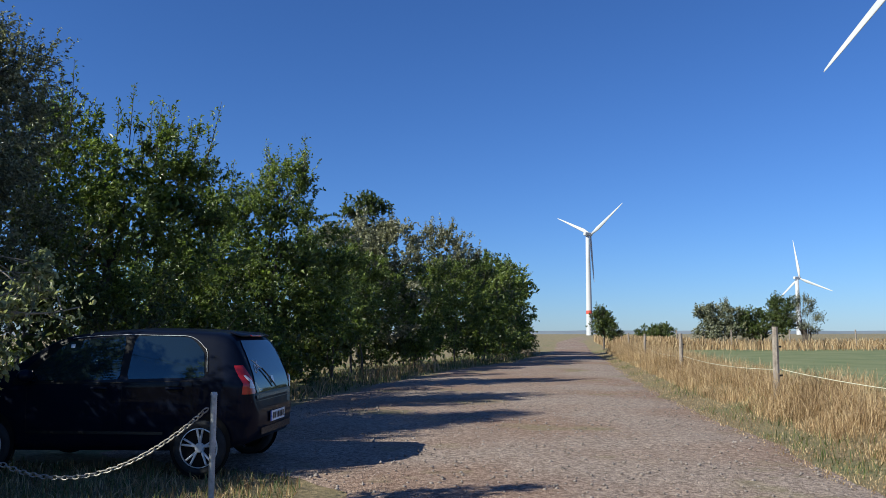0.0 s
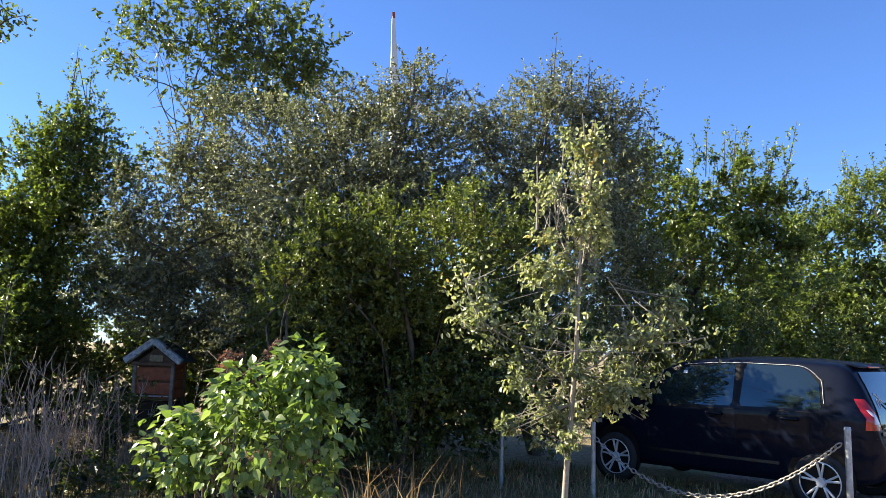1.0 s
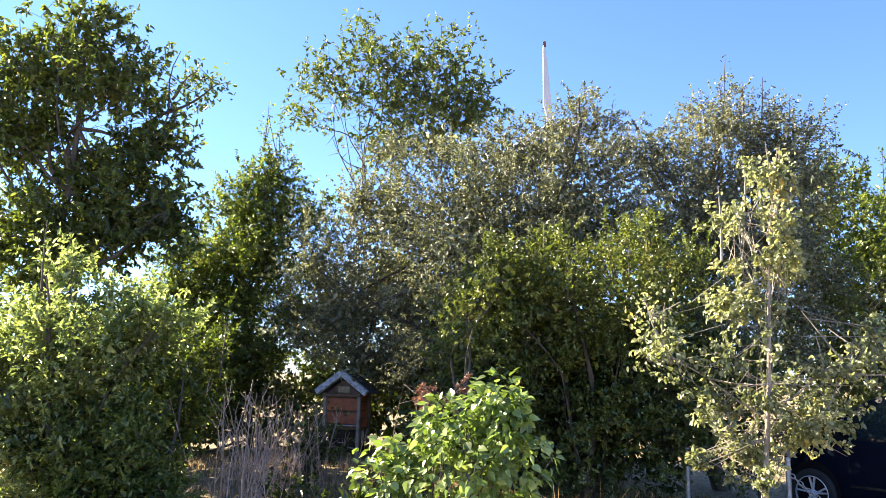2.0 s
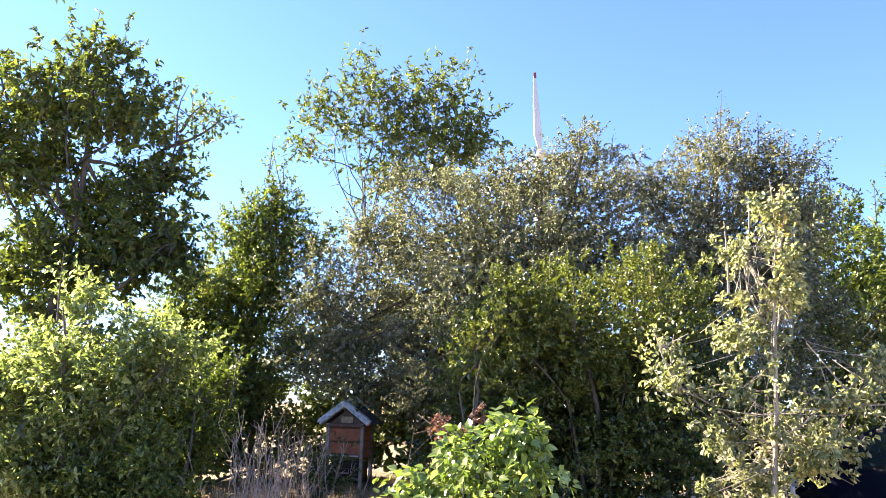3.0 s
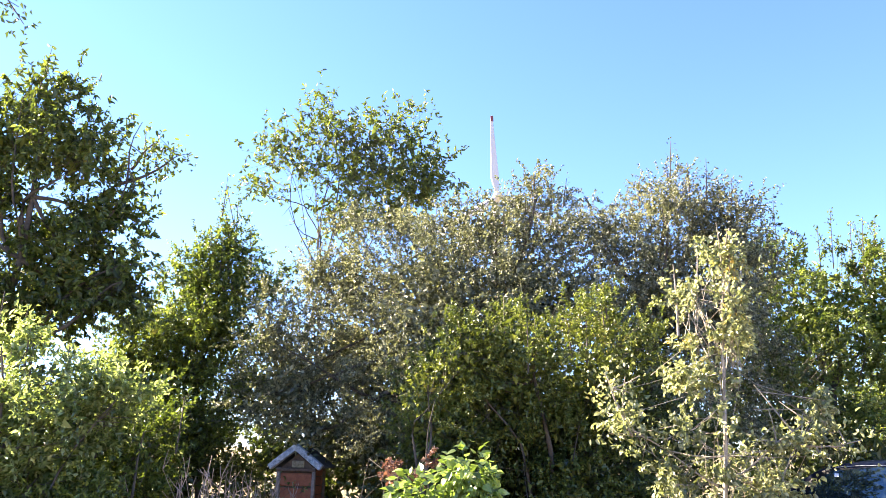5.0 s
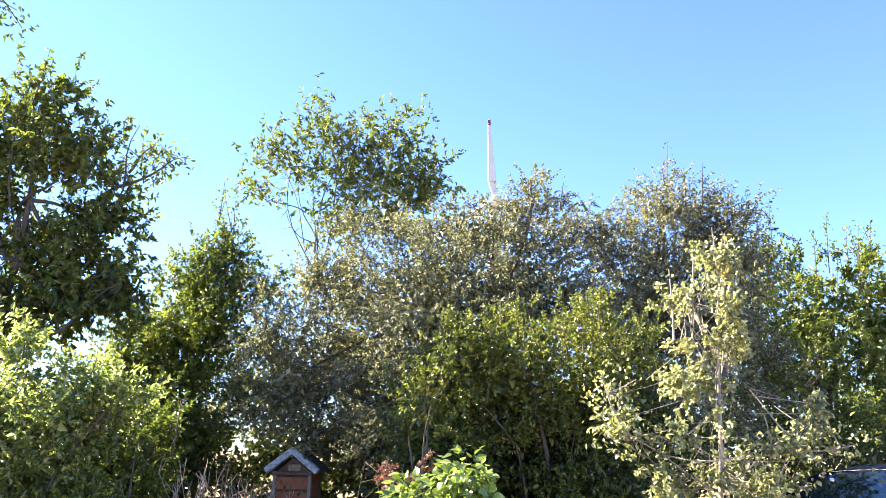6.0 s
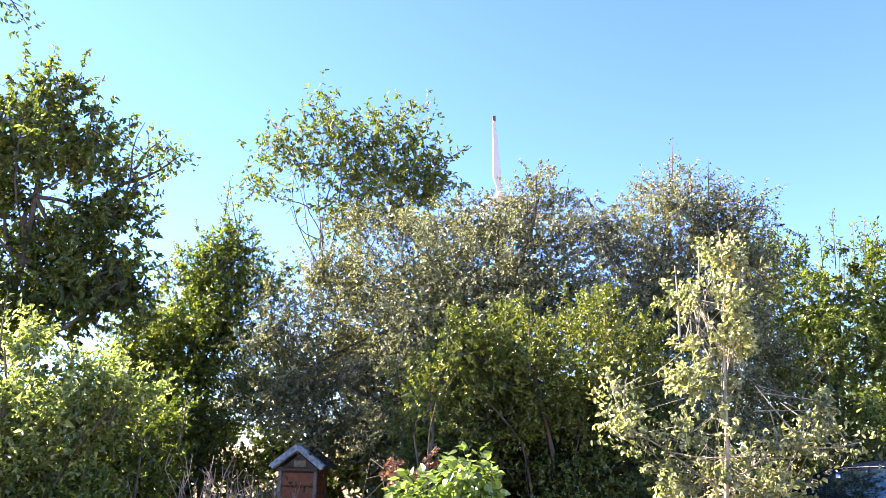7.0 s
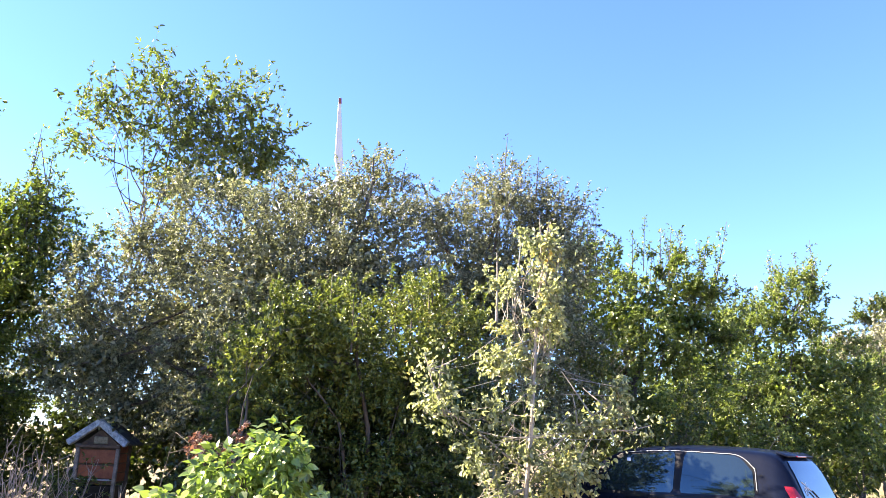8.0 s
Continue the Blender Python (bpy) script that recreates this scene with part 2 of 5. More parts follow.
PLATE_BLUE = surface("plate_blue", (0.02, 0.06, 0.35), (0.03, 0.08, 0.42), 6.0, 0.4, 0, 0.0)
# black for print, gaps and surrounds, and for shade painted into hollows
INK_AND_SHADE = surface("ink_and_shade", (0.006, 0.006, 0.007), (0.010, 0.010, 0.011), 6.0, 0.3, 0, 0.0)
PAINT.node_tree.nodes["Principled BSDF"].inputs["Coat Weight"].default_value = 0.22
INK_AND_SHADE.node_tree.nodes["Principled BSDF"].inputs["Specular IOR Level"].default_value = 0.15
# distance haze is mixed into this blue-grey base colour
FAR_HILL = surface("far_hill", (0.16, 0.19, 0.22), (0.22, 0.24, 0.25), 0.004, 1.0, 0, 0.0, 0.02)

GLASS, gn, gl, gb = material("tinted_glass")
gb.inputs["Base Color"].default_value = (0.012, 0.020, 0.024, 1)
gb.inputs["Roughness"].default_value = 0.03
gb.inputs["Transmission Weight"].default_value = 0.2
gb.inputs["IOR"].default_value = 1.5
gb.inputs["Specular IOR Level"].default_value = 1.0
# blue put into the gloss so the pale reflected sky looks bluer
gb.inputs["Specular Tint"].default_value = (0.55, 0.86, 1.0, 1)


# ---- building helpers ----
def link_mesh(name, verts, faces, mat, parent=None, smooth=False):
    me = bpy.data.meshes.new(name)
    me.from_pydata([tuple(v) for v in verts], [], faces)
    me.materials.append(mat)
    if smooth:
        me.polygons.foreach_set("use_smooth", [True] * len(me.polygons))
    ob = new(name, me)
    ob.parent = parent
    return ob


def part(name, bm, mat, parent, label="", smooth=False):
    me = bpy.data.meshes.new(name)
    bmesh.ops.recalc_face_normals(bm, faces=bm.faces)
    bm.to_mesh(me)
    bm.free()
    me.materials.append(mat)
    if smooth:
        me.polygons.foreach_set("use_smooth", [True] * len(me.polygons))
    ob = new(name, me)
    ob.parent = parent
    if label:
        ob["label"] = label
    return ob


def thing(name, at, label, category, group="", kind="", turn=0.0):
    ob = new(name)
    ob.matrix_world = pose(*at, 0, 0, turn)
    return tagged(ob, label, category, group, kind)


def box(bm, size, m, bevel=0.0):
    r = bmesh.ops.create_cube(bm, size=1.0, matrix=m @ Matrix.Diagonal((*size, 1)))
    if bevel:
        es = list({e for v in r["verts"] for e in v.link_edges})
        bmesh.ops.bevel(bm, geom=es, offset=bevel, segments=2, affect="EDGES", profile=0.5)


def tri_mesh(name, v, f, mat, parent=None, smooth=False):
    """A mesh from arrays of vertices (n, 3) and faces (m, 3)."""
    me = bpy.data.meshes.new(name)
    me.vertices.add(len(v))
    me.vertices.foreach_set("co", np.ascontiguousarray(v, dtype=np.float32).ravel())
    k = f.shape[1]
    me.loops.add(len(f) * k)
    me.loops.foreach_set("vertex_index", np.ascontiguousarray(f, dtype=np.int32).ravel())
    me.polygons.add(len(f))
    me.polygons.foreach_set("loop_start", np.arange(0, len(f) * k, k, dtype=np.int32))
    me.materials.append(mat)
    me.update(calc_edges=True)
    if smooth:
        me.polygons.foreach_set("use_smooth", np.ones(len(f), dtype=bool))
    ob = new(name, me)
    ob.parent = parent
    return ob


def unit(a):
    return a / np.maximum(np.linalg.norm(a, axis=1, keepdims=True), 1e-9)


def leaf_arrays(rng, p, axis, size, wide=0.55, fold=0.18, up=0.5, curl=0.15, rounded=False, out=None):
    """Folded pointed leaves that start at p and run along axis."""
    n = len(p)
    nrm = rng.normal(size=(n, 3))
    nrm[:, 2] += up * 2
    if out is not None:
        nrm = nrm + out * 0.2 + np.array(TO_SUN) * 0.8
    side = unit(np.cross(axis, nrm))
    nrm = np.cross(side, axis)
    s = size[:, None]
    mid = p + axis * s * 0.45
    tip = p + axis * s - nrm * s * curl
    if rounded:
        lo, hi = p + axis * s * 0.25, p + axis * s * 0.68 - nrm * s * curl * 0.4
        w, up_ = side * s * wide * 0.5, nrm * s * fold
        v = np.stack([p, lo + w * 0.9 + up_, hi + w * 0.85 + up_ * 0.6, tip, hi - w * 0.85 + up_ * 0.6, lo - w * 0.9 + up_], 1).reshape(-1, 3)
        b = (np.arange(n) * 6)[:, None]
        return v, np.concatenate([b + [0, 1, 2], b + [0, 2, 3], b + [0, 3, 4], b + [0, 4, 5]], 0)
    v = np.stack([p, mid + side * s * wide * 0.5 + nrm * s * fold, tip, mid - side * s * wide * 0.5 + nrm * s * fold], 1).reshape(-1, 3)
    b = (np.arange(n) * 4)[:, None]
    f = np.concatenate([b + [0, 1, 2], b + [0, 2, 3]], 0)
    return v, f


def tubes(paths, sides=5):
    """Tapered tubes along paths of (points, radii)."""
    vs, fs, o = [], [], 0
    for pts, rad in paths:
        pts = np.asarray(pts, float)
        d = np.gradient(pts, axis=0)
        d = unit(d)
        ref = np.where(np.abs(d[:, 2:3]) > 0.9, [[1.0, 0, 0]], [[0, 0, 1.0]])
        a = unit(np.cross(d, ref))
        b = np.cross(d, a)
        ang = np.arange(sides) * 2 * math.pi / sides
        ring = pts[:, None] + np.asarray(rad)[:, None, None] * (np.cos(ang)[None, :, None] * a[:, None] + np.sin(ang)[None, :, None] * b[:, None])
        k = len(pts)
        vs.append(ring.reshape(-1, 3))
        i = np.arange(k - 1)[:, None] * sides
        j = np.arange(sides)[None]
        j2 = (j + 1) % sides
        q = np.stack([o + i + j, o + i + j2, o + i + sides + j2, o + i + sides + j], -1).reshape(-1, 4)
        fs.append(q)
        o += k * sides
    return np.concatenate(vs), np.concatenate(fs)


def bent(rng, a, b, n=5, sag=0.12):
    """A crooked way from a to b."""
    a, b = np.asarray(a, float), np.asarray(b, float)
    t = np.linspace(0, 1, n)[:, None]
    l = np.linalg.norm(b - a)
    w = np.cumsum(rng.normal(size=(n, 3)), 0) * l * sag / n ** 0.5
    for _ in range(2):
        w[1:-1] = 0.25 * w[:-2] + 0.5 * w[1:-1] + 0.25 * w[2:]
    w = w - t * w[-1] - (1 - t) * w[0]
    return a + (b - a) * t + w


def tree(name, label, category, base, lobes, leaves, size, leaf, seed, trunk=0.08, group="", spread=0.22, twig=0.45, rise=0.35,
         shoots=0, shoot_len=0.9, holes=0.35, wide=0.55, stems=1, inner=0.08, bark=None, limbs=14, extra=(), up=0.5, fork=0.35, twigs=420, crook=0.10, rounded=False, sprays=9, clump=0.16, droop=0.0):
    """A tree or shrub: tapered trunk with limbs that reach into the lobes of the crown, twigs, and single leaves on the twigs.
    lobes: (x, y, z, horizontal radius, vertical radius) in the world. extra: bare or leafy boughs as (from, to, leaves)."""
    rng = np.random.default_rng(seed)
    bark = bark or BARK
    root = thing(name, base, label, category, group)
    clump = max(clump, size * 1.5)
    base = np.array(base, float)
    L = np.array(lobes, float)
    vol = L[:, 3] ** 2 * L[:, 4]
    per_twig = 24 if leaves > 35000 else 14
    n = int(leaves / per_twig)
    # leafy sprays gather into clumps, with dark gaps between them
    heads = max(6, int(n / sprays))
    pick = rng.choice(len(L), heads, p=vol ** 0.72 / (vol ** 0.72).sum())
    d = unit(rng.normal(size=(heads, 3)))
    d[:, 2] = np.where(d[:, 2] < -0.55, -d[:, 2], d[:, 2])
    rad = np.clip(1 - np.abs(rng.normal(0, spread, heads)), 0.1, 1.06)
    c = L[pick]
    hp = c[:, :3] + d * rad[:, None] * c[:, [3, 3, 4]]
    freq = 1.7 / max(0.6, float(np.mean(L[:, 3])))
    nz = np.array([noise.noise(Vector(q * freq * 1.6) + Vector((seed * 3.1, 0, 0))) + 0.6 * noise.noise(Vector(q * freq * 4.0)) for q in hp])
    hp = hp + d * (nz * 0.34)[:, None] * c[:, [3, 3, 4]]
    keep = (nz > np.quantile(nz, holes * 0.6)) & (hp[:, 2] > base[2] + 0.08)
    hp, hd, c = hp[keep], d[keep], c[keep]
    k = rng.integers(len(hp), size=n)
    wide_clump = clump * (0.55 + 0.9 * rng.uniform(size=len(hp)))
    p = hp[k] + np.clip(rng.normal(0, 1, (n, 3)), -1.7, 1.7) * wide_clump[k][:, None] * [1, 1, 0.75]
    ok = p[:, 2] > base[2] + 0.05
    p, d, c = p[ok], hd[k][ok], c[k][ok]
    way = unit(d + rng.normal(0, 0.5, d.shape) + [0, 0, rise])
    ln = twig * 0.85 * rng.uniform(0.4, 1.3, len(p))
    p = p - way * ln[:, None] * 0.3
    ends = p + way * ln[:, None]
    # upright shoots that break the outline
    shoot_paths = []
    if shoots:
        hi = np.argsort(-(p[:, 2] + rng.normal(0, 0.35, len(p))))[: max(shoots * 4, 8)]
        sel = rng.choice(hi, shoots, replace=False)
        for i in sel:
            b = p[i] + np.array([rng.normal(0, 0.16), rng.normal(0, 0.16), 1.0]) * shoot_len * rng.uniform(0.5, 1.15)
            shoot_paths.append((p[i] - [0, 0, 0.3], b))
    lp, la, lo = [], [], []
    t = rng.uniform(0.05, 1.0, (len(p), per_twig))
    q = p[:, None] + (ends - p)[:, None] * t[..., None]
    ax = unit((way[:, None] * 0.7 + rng.normal(0, 0.8, q.shape) - [0, 0, droop]).reshape(-1, 3))
    lp.append(q.reshape(-1, 3)), la.append(ax), lo.append(np.repeat(d, per_twig, 0))
    for a, b in shoot_paths:
        m = int(60 * shoot_len)
        tt = rng.uniform(0, 1, m)[:, None]
        lp.append(a + (b - a) * tt + rng.normal(0, 0.045, (m, 3))), la.append(unit(np.array([0, 0, 0.5]) + rng.normal(0, 0.7, (m, 3)))), lo.append(np.zeros((m, 3)))
    for a, b, m in extra:
        if m:
            tt = rng.uniform(0.35, 1.02, m)[:, None]
            lp.append(np.array(a) + (np.array(b) - np.array(a)) * tt + rng.normal(0, 0.11, (m, 3))), la.append(unit(np.array([0, 0, -0.4]) + rng.normal(0, 0.7, (m, 3)))), lo.append(np.zeros((m, 3)))
    lp, la, lo = np.concatenate(lp), np.concatenate(la), np.concatenate(lo)
    sz = size * rng.uniform(0.6, 1.25, len(lp))
    v, f = leaf_arrays(rng, lp, la, sz, wide, up=up, rounded=rounded, out=lo)
    if inner:
        m = int(leaves * inner)
        k = rng.choice(len(L), m, p=vol / vol.sum())
        dd = unit(rng.normal(size=(m, 3))) * rng.uniform(0.05, 0.72, (m, 1))
        ip = L[k, :3] + dd * L[k][:, [3, 3, 4]]
        ip = ip[ip[:, 2] > base[2] + 0.1]
        v2, f2 = leaf_arrays(rng, ip, unit(rng.normal(size=(len(ip), 3))), size * 2.2 * rng.uniform(0.7, 1.3, len(ip)), wide)
        f = np.concatenate([f, f2 + len(v)])
        v = np.concatenate([v, v2])
    tri_mesh("crown", v - base, f, leaf, root)
    # wood
    top = L[np.argmax(L[:, 2])]
    paths = []
    for s in range(stems):
        off = np.array([0.0, 0, 0]) if stems == 1 else np.append(rng.normal(0, 0.22, 2), 0)
        goal = top[:3] + [0, 0, 0.35 * top[4]] if s == 0 else L[rng.integers(len(L)), :3]
        foot = base + off * 0.6
        if s and np.linalg.norm((goal - base)[:2]) > 1.3:
            foot = np.array([goal[0], goal[1], base[2]]) + off
        path = bent(rng, foot - [0, 0, 0.1], goal + off, 9, crook)
        r0 = trunk * (1 if s == 0 else rng.uniform(0.5, 0.8))
        paths.append((path, np.linspace(r0, r0 * 0.15, 9)))
    for i in range(limbs):
        goal = c[rng.integers(len(c)), :3] if i >= len(L) else L[i, :3]
        goal = goal + rng.normal(0, 0.2, 3) * np.mean(L[:, 3])
        own = min(paths[:stems], key=lambda w: float(np.linalg.norm((w[0][4] - goal)[:2])))
        if stems > 1 and np.linalg.norm((own[0][4] - goal)[:2]) > 1.8:
            continue
        src = own[0][max(1, int(8 * rng.uniform(fork, 0.85)))]
        r0 = trunk * rng.uniform(0.25, 0.5)
        paths.append((bent(rng, src, goal, 9, 0.16), np.linspace(r0, r0 * 0.16, 9)))
    if name == "young_tree":
        paths = paths[:1] + [(w, r * 0.28) for w, r in paths[1:]]
    limb_pts = np.concatenate([a for a, _ in paths])
    main = len(paths)
    for a, b, m in extra:
        paths.append((bent(rng, a, b, 8, 0.16), np.linspace(min(0.028, trunk * 0.3), 0.005, 8)))
        for _ in range(3):
            w = paths[-1 - _][0]
            j = rng.integers(3, 7)
            paths.append((bent(rng, w[j], w[j] + rng.normal(0, 0.22, 3) + [0, 0, 0.12], 4, 0.15), np.linspace(0.009, 0.003, 4)))
    for a, b in shoot_paths:
        paths.append((bent(rng, a, b, 4, 0.04), np.linspace(0.012, 0.004, 4)))
    if stems == 1:
        v, f = tubes(paths[:main], 6)
        tri_mesh("trunk", v - base, f, bark, root, True)
        if len(paths) > main:
            v, f = tubes(paths[main:], 5)
            tagged(tri_mesh("branching", v - base, f, bark, root, True), kind="stuff")
    else:
        for s in range(stems):
            v, f = tubes(paths[s:s + 1], 6)
            tri_mesh("stem", v - base, f, bark, root, True)
        if len(paths) > stems:
            v, f = tubes(paths[stems:], 5)
            tagged(tri_mesh("branching", v - base, f, bark, root, True), kind="stuff")
    # twigs run back towards the limbs
    take = rng.choice(len(p), min(len(p), twigs), replace=False)
    a, b = p[take], ends[take]
    near = limb_pts[rng.integers(len(limb_pts), size=(len(take), 14))]
    best = np.argmin(np.linalg.norm(near - a[:, None], axis=2), 1)
    src = near[np.arange(len(take)), best]
    src = a + (src - a) * np.minimum(1, 0.5 / np.maximum(np.linalg.norm(src - a, axis=1), 1e-6))[:, None]
    r = 0.003 + 0.016 * trunk
    tp = []
    for i in range(len(take)):
        tp.append(([src[i], a[i], b[i]], [r, r * 0.7, r * 0.3]))
    v, f = tubes(tp, 3)
    tagged(tri_mesh("twig_mass", v - base, f, bark, root), kind="stuff")
    return root


# ---- ground ----
EDGE = [(-60, 3.9), (0, 3.9), (8.1, 4.15), (10.5, 4.5), (14.5, 4.86), (21, 5.6), (42, 8.9), (70, 13.2), (136, 24.8), (400, 78)]


def road_right(y):
    return float(np.interp(y, [e[0] for e in EDGE], [e[1] for e in EDGE]))


def road_left(y):
    return float(np.interp(y, [-60, 4, 6.6, 7.4, 8.4, 10, 13, 22, 32, 36, 42, 46, 60, 70, 136, 400], [-2.0, -1.0, -0.7, -1.0, -1.6, -4.6, -4.0, -2.2, 0.2, 1.6, 3.9, 4.7, 8.0, 10.0, 20.0, 70]))


def ground_z(x, y):
    """A low bank rises from the track's edge into the pasture."""
    s = min(1.0, max(0.0, (x - road_right(y) - 0.1) / 2.2))
    z = 0.25 * s * s * (3 - 2 * s)
    z += 0.05 * noise.noise(Vector((x * 0.35, y * 0.35, 0))) * (1 if (x < road_left(y) - 0.4 or s > 0.3) else 0.15)
    z += 0.3 * math.exp(-(((x + 12.2) / 3.2) ** 2 + ((y - 6.3) / 3.0) ** 2))
    return z


def axis_steps(lo, hi, fine, reach):
    out, x, st = [lo], lo, fine
    while x < hi:
        x += st
        out.append(x)
    a = out[-1]
    st = fine
    while a < reach:
        st *= 1.35
        a += st
        out.append(a)
    a, st = lo, fine
    while a > -reach:
        st *= 1.35
        a -= st
        out.insert(0, a)
    return out


gx, gy = axis_steps(-20, 34, 0.45, 4000), axis_steps(-6, 75, 0.45, 4000)
gv = [(x, y, ground_z(x, y) - 0.02) for y in gy for x in gx]
nx = len(gx)
gf = [(j * nx + i, j * nx + i + 1, (j + 1) * nx + i + 1, (j + 1) * nx + i) for j in range(len(gy) - 1) for i in range(nx - 1)]
ground = link_mesh("ground", gv, gf, GROUND, smooth=True)
tagged(ground, "dry late-summer grassland with worn earth patches", "ground", kind="structure")

# gravel track and pull-in
rows, across = [], 14
ys = list(np.arange(-6, 40, 0.35)) + list(np.arange(40, 140, 1.5)) + [150, 180, 230, 300, 400]
for y in ys:
    l = road_left(y) + 0.35 * noise.noise(Vector((y * 0.9, 3.3, 0))) + 0.2 * noise.noise(Vector((y * 3.1, 1.3, 0)))
    r = road_right(y) + 0.16 * noise.noise(Vector((y * 0.8, 8.3, 0))) + 0.12 * noise.noise(Vector((y * 3.3, 5.3, 0)))
    rows.append([(l + (r - l) * k / across, y, 0.012 + 0.025 * noise.noise(Vector(((l + (r - l) * k / across) * 0.8, y * 0.5, 0))) - (0.03 if k in (0, across) else 0)) for k in range(across + 1)])
rv = [v for r in rows for v in r]
rf = [(j * (across + 1) + i, j * (across + 1) + i + 1, (j + 1) * (across + 1) + i + 1, (j + 1) * (across + 1) + i) for j in range(len(rows) - 1) for i in range(across)]
road = link_mesh("road", rv, rf, GRAVEL, smooth=True)
tagged(road, "pinkish-grey packed gravel track with patches of worn grass", "gravel track", kind="structure")

# mown pasture beyond the fence
pv, pf = [], []
px = np.linspace(0, 1, 14)
py = np.linspace(3, 60, 50)
for y in py:
    for k in px:
        x = road_right(y) + 2.7 + k * 60 + 0.5 * noise.noise(Vector((y * 0.4, 2.0, 0)))
        pv.append((x, y, 0.262 + 0.05 * noise.noise(Vector((x * 0.35, y * 0.35, 0)))))
pf = [(j * 14 + i, j * 14 + i + 1, (j + 1) * 14 + i + 1, (j + 1) * 14 + i) for j in range(49) for i in range(13)]
tagged(link_mesh("pasture", pv, pf, PASTURE, smooth=True), "short green pasture behind the fence", "pasture", kind="structure")

# far ridge on the horizon
hv, hf = [], []
for i in range(81):
    a = radians(-60 + i * 1.5)
    h = 10 + 7 * noise.noise(Vector((i * 0.18, 0, 0))) + 2.0 * noise.noise(Vector((i * 0.9, 4, 0)))
    for rr, z in ((2300, -4), (2420, h), (2700, -4)):
        hv.append((math.sin(a) * rr, math.cos(a) * rr, z))
hf = [(i * 3 + k, i * 3 + k + 1, i * 3 + k + 4, i * 3 + k + 3) for i in range(80) for k in range(2)]
tagged(link_mesh("backdrop", hv, hf, FAR_HILL, smooth=True), "low hazy blue-grey ridge on the horizon", "far hills", kind="structure")


def blades(name, label, pts, heights, mat, seed, width=0.008, lean=0.35, heads=False, category="grass"):
    """Many curved grass blades as one object."""
    rng = np.random.default_rng(seed)
    pts, h = np.asarray(pts, float), np.asarray(heights, float)
    n = len(pts)
    a = rng.uniform(0, 2 * math.pi, n)
    out = np.stack([np.cos(a), np.sin(a), np.zeros(n)], 1)
    b = rng.uniform(0, 2 * math.pi, n)
    side = np.stack([np.cos(b), np.sin(b), np.zeros(n)], 1)
    ln = np.abs(rng.normal(0, lean, n))[:, None]
    w = width * rng.uniform(0.6, 1.4, n)[:, None]
    up = np.array([[0, 0, 1.0]])
    H = h[:, None]
    p1 = pts + up * H * 0.55 + out * H * ln * 0.3
    p2 = pts + up * H * (1 - 0.25 * ln) + out * H * ln
    v = np.stack([pts - side * w, pts + side * w, p1 - side * w * 0.8, p1 + side * w * 0.8, p2 - side * w * (0.9 if heads else 0.15), p2 + side * w * 0.15], 1).reshape(-1, 3)
    o = (np.arange(n) * 6)[:, None]
    f = np.concatenate([o + [0, 1, 3, 2], o + [2, 3, 5, 4]], 0)
    ob = tri_mesh(name, v, f, mat)
    return tagged(ob, label, category, kind="stuff")


rng = np.random.default_rng(5)


def verge_points(n, y0, y1, d0, d1, power=1.6):
    y = y0 + (y1 - y0) * rng.uniform(0, 1, n) ** power
    d = rng.uniform(d0, d1, n)
    x = np.array([road_right(q) for q in y]) + d
    return np.array([(i, j, ground_z(i, j) - 0.02) for i, j in zip(x, y)])


pts = verge_points(52000, 5, 60, 0.75, 2.9, 1.9)
pts = pts[[noise.noise(Vector((p[0] * 0.8, p[1] * 0.8, 3))) > -0.22 for p in pts]]
clump = np.array([noise.noise(Vector((p[0] * 0.9, p[1] * 0.9, 0))) for p in pts])
blades("dry_grass", "tall blond dry grass along the fence", pts, (0.34 + 0.007 * pts[:, 1]) * np.clip(np.array([(p[0] - road_right(p[1]) - 0.5) for p in pts]), 0.3, 1) * (0.75 + 0.8 * clump + rng.uniform(-0.3, 0.45, len(pts))) + 0.05, STRAW, 11, 0.0036, 0.7, True)
pts = verge_points(9000, 60, 180, 1.5, 9, 1.2)
blades("dry_grass", "tall blond dry grass along the far fence", pts, rng.uniform(0.5, 1.1, len(pts)), STRAW, 12, 0.03, 0.3, True)
pts = verge_points(26000, 4.5, 55, -0.2, 2.3, 2.0)
blades("short_grass", "short straw-coloured grass on the verge", pts, rng.uniform(0.015, 0.06, len(pts)) + 0.10 * np.clip([(p[0] - road_right(p[1]) - 0.7) for p in pts], 0, 2), STRAW, 13, 0.0045, 0.9)
pts = verge_points(7000, 5, 70, 0.1, 2.0)
keep = np.array([noise.noise(Vector((p[0] * 0.7, p[1] * 0.5, 7))) > 0.16 for p in pts])
pts = pts[keep]
blades("green_grass", "green tufts of grass at the gravel's edge", pts, rng.uniform(0.05, 0.2, len(pts)), GREEN_GRASS, 14, 0.005, 0.7)
yy = rng.uniform(40, 75, 12000)
pts = np.array([(x, y, 0.22) for x, y in zip(np.array([road_right(q) for q in yy]) + rng.uniform(4, 75, 12000), 34 + 0.55 * yy)])
blades("dry_grass", "band of dry grass on the far side of the pasture", pts, rng.uniform(0.4, 0.95, len(pts)), STRAW, 15, 0.025, 0.3, True)

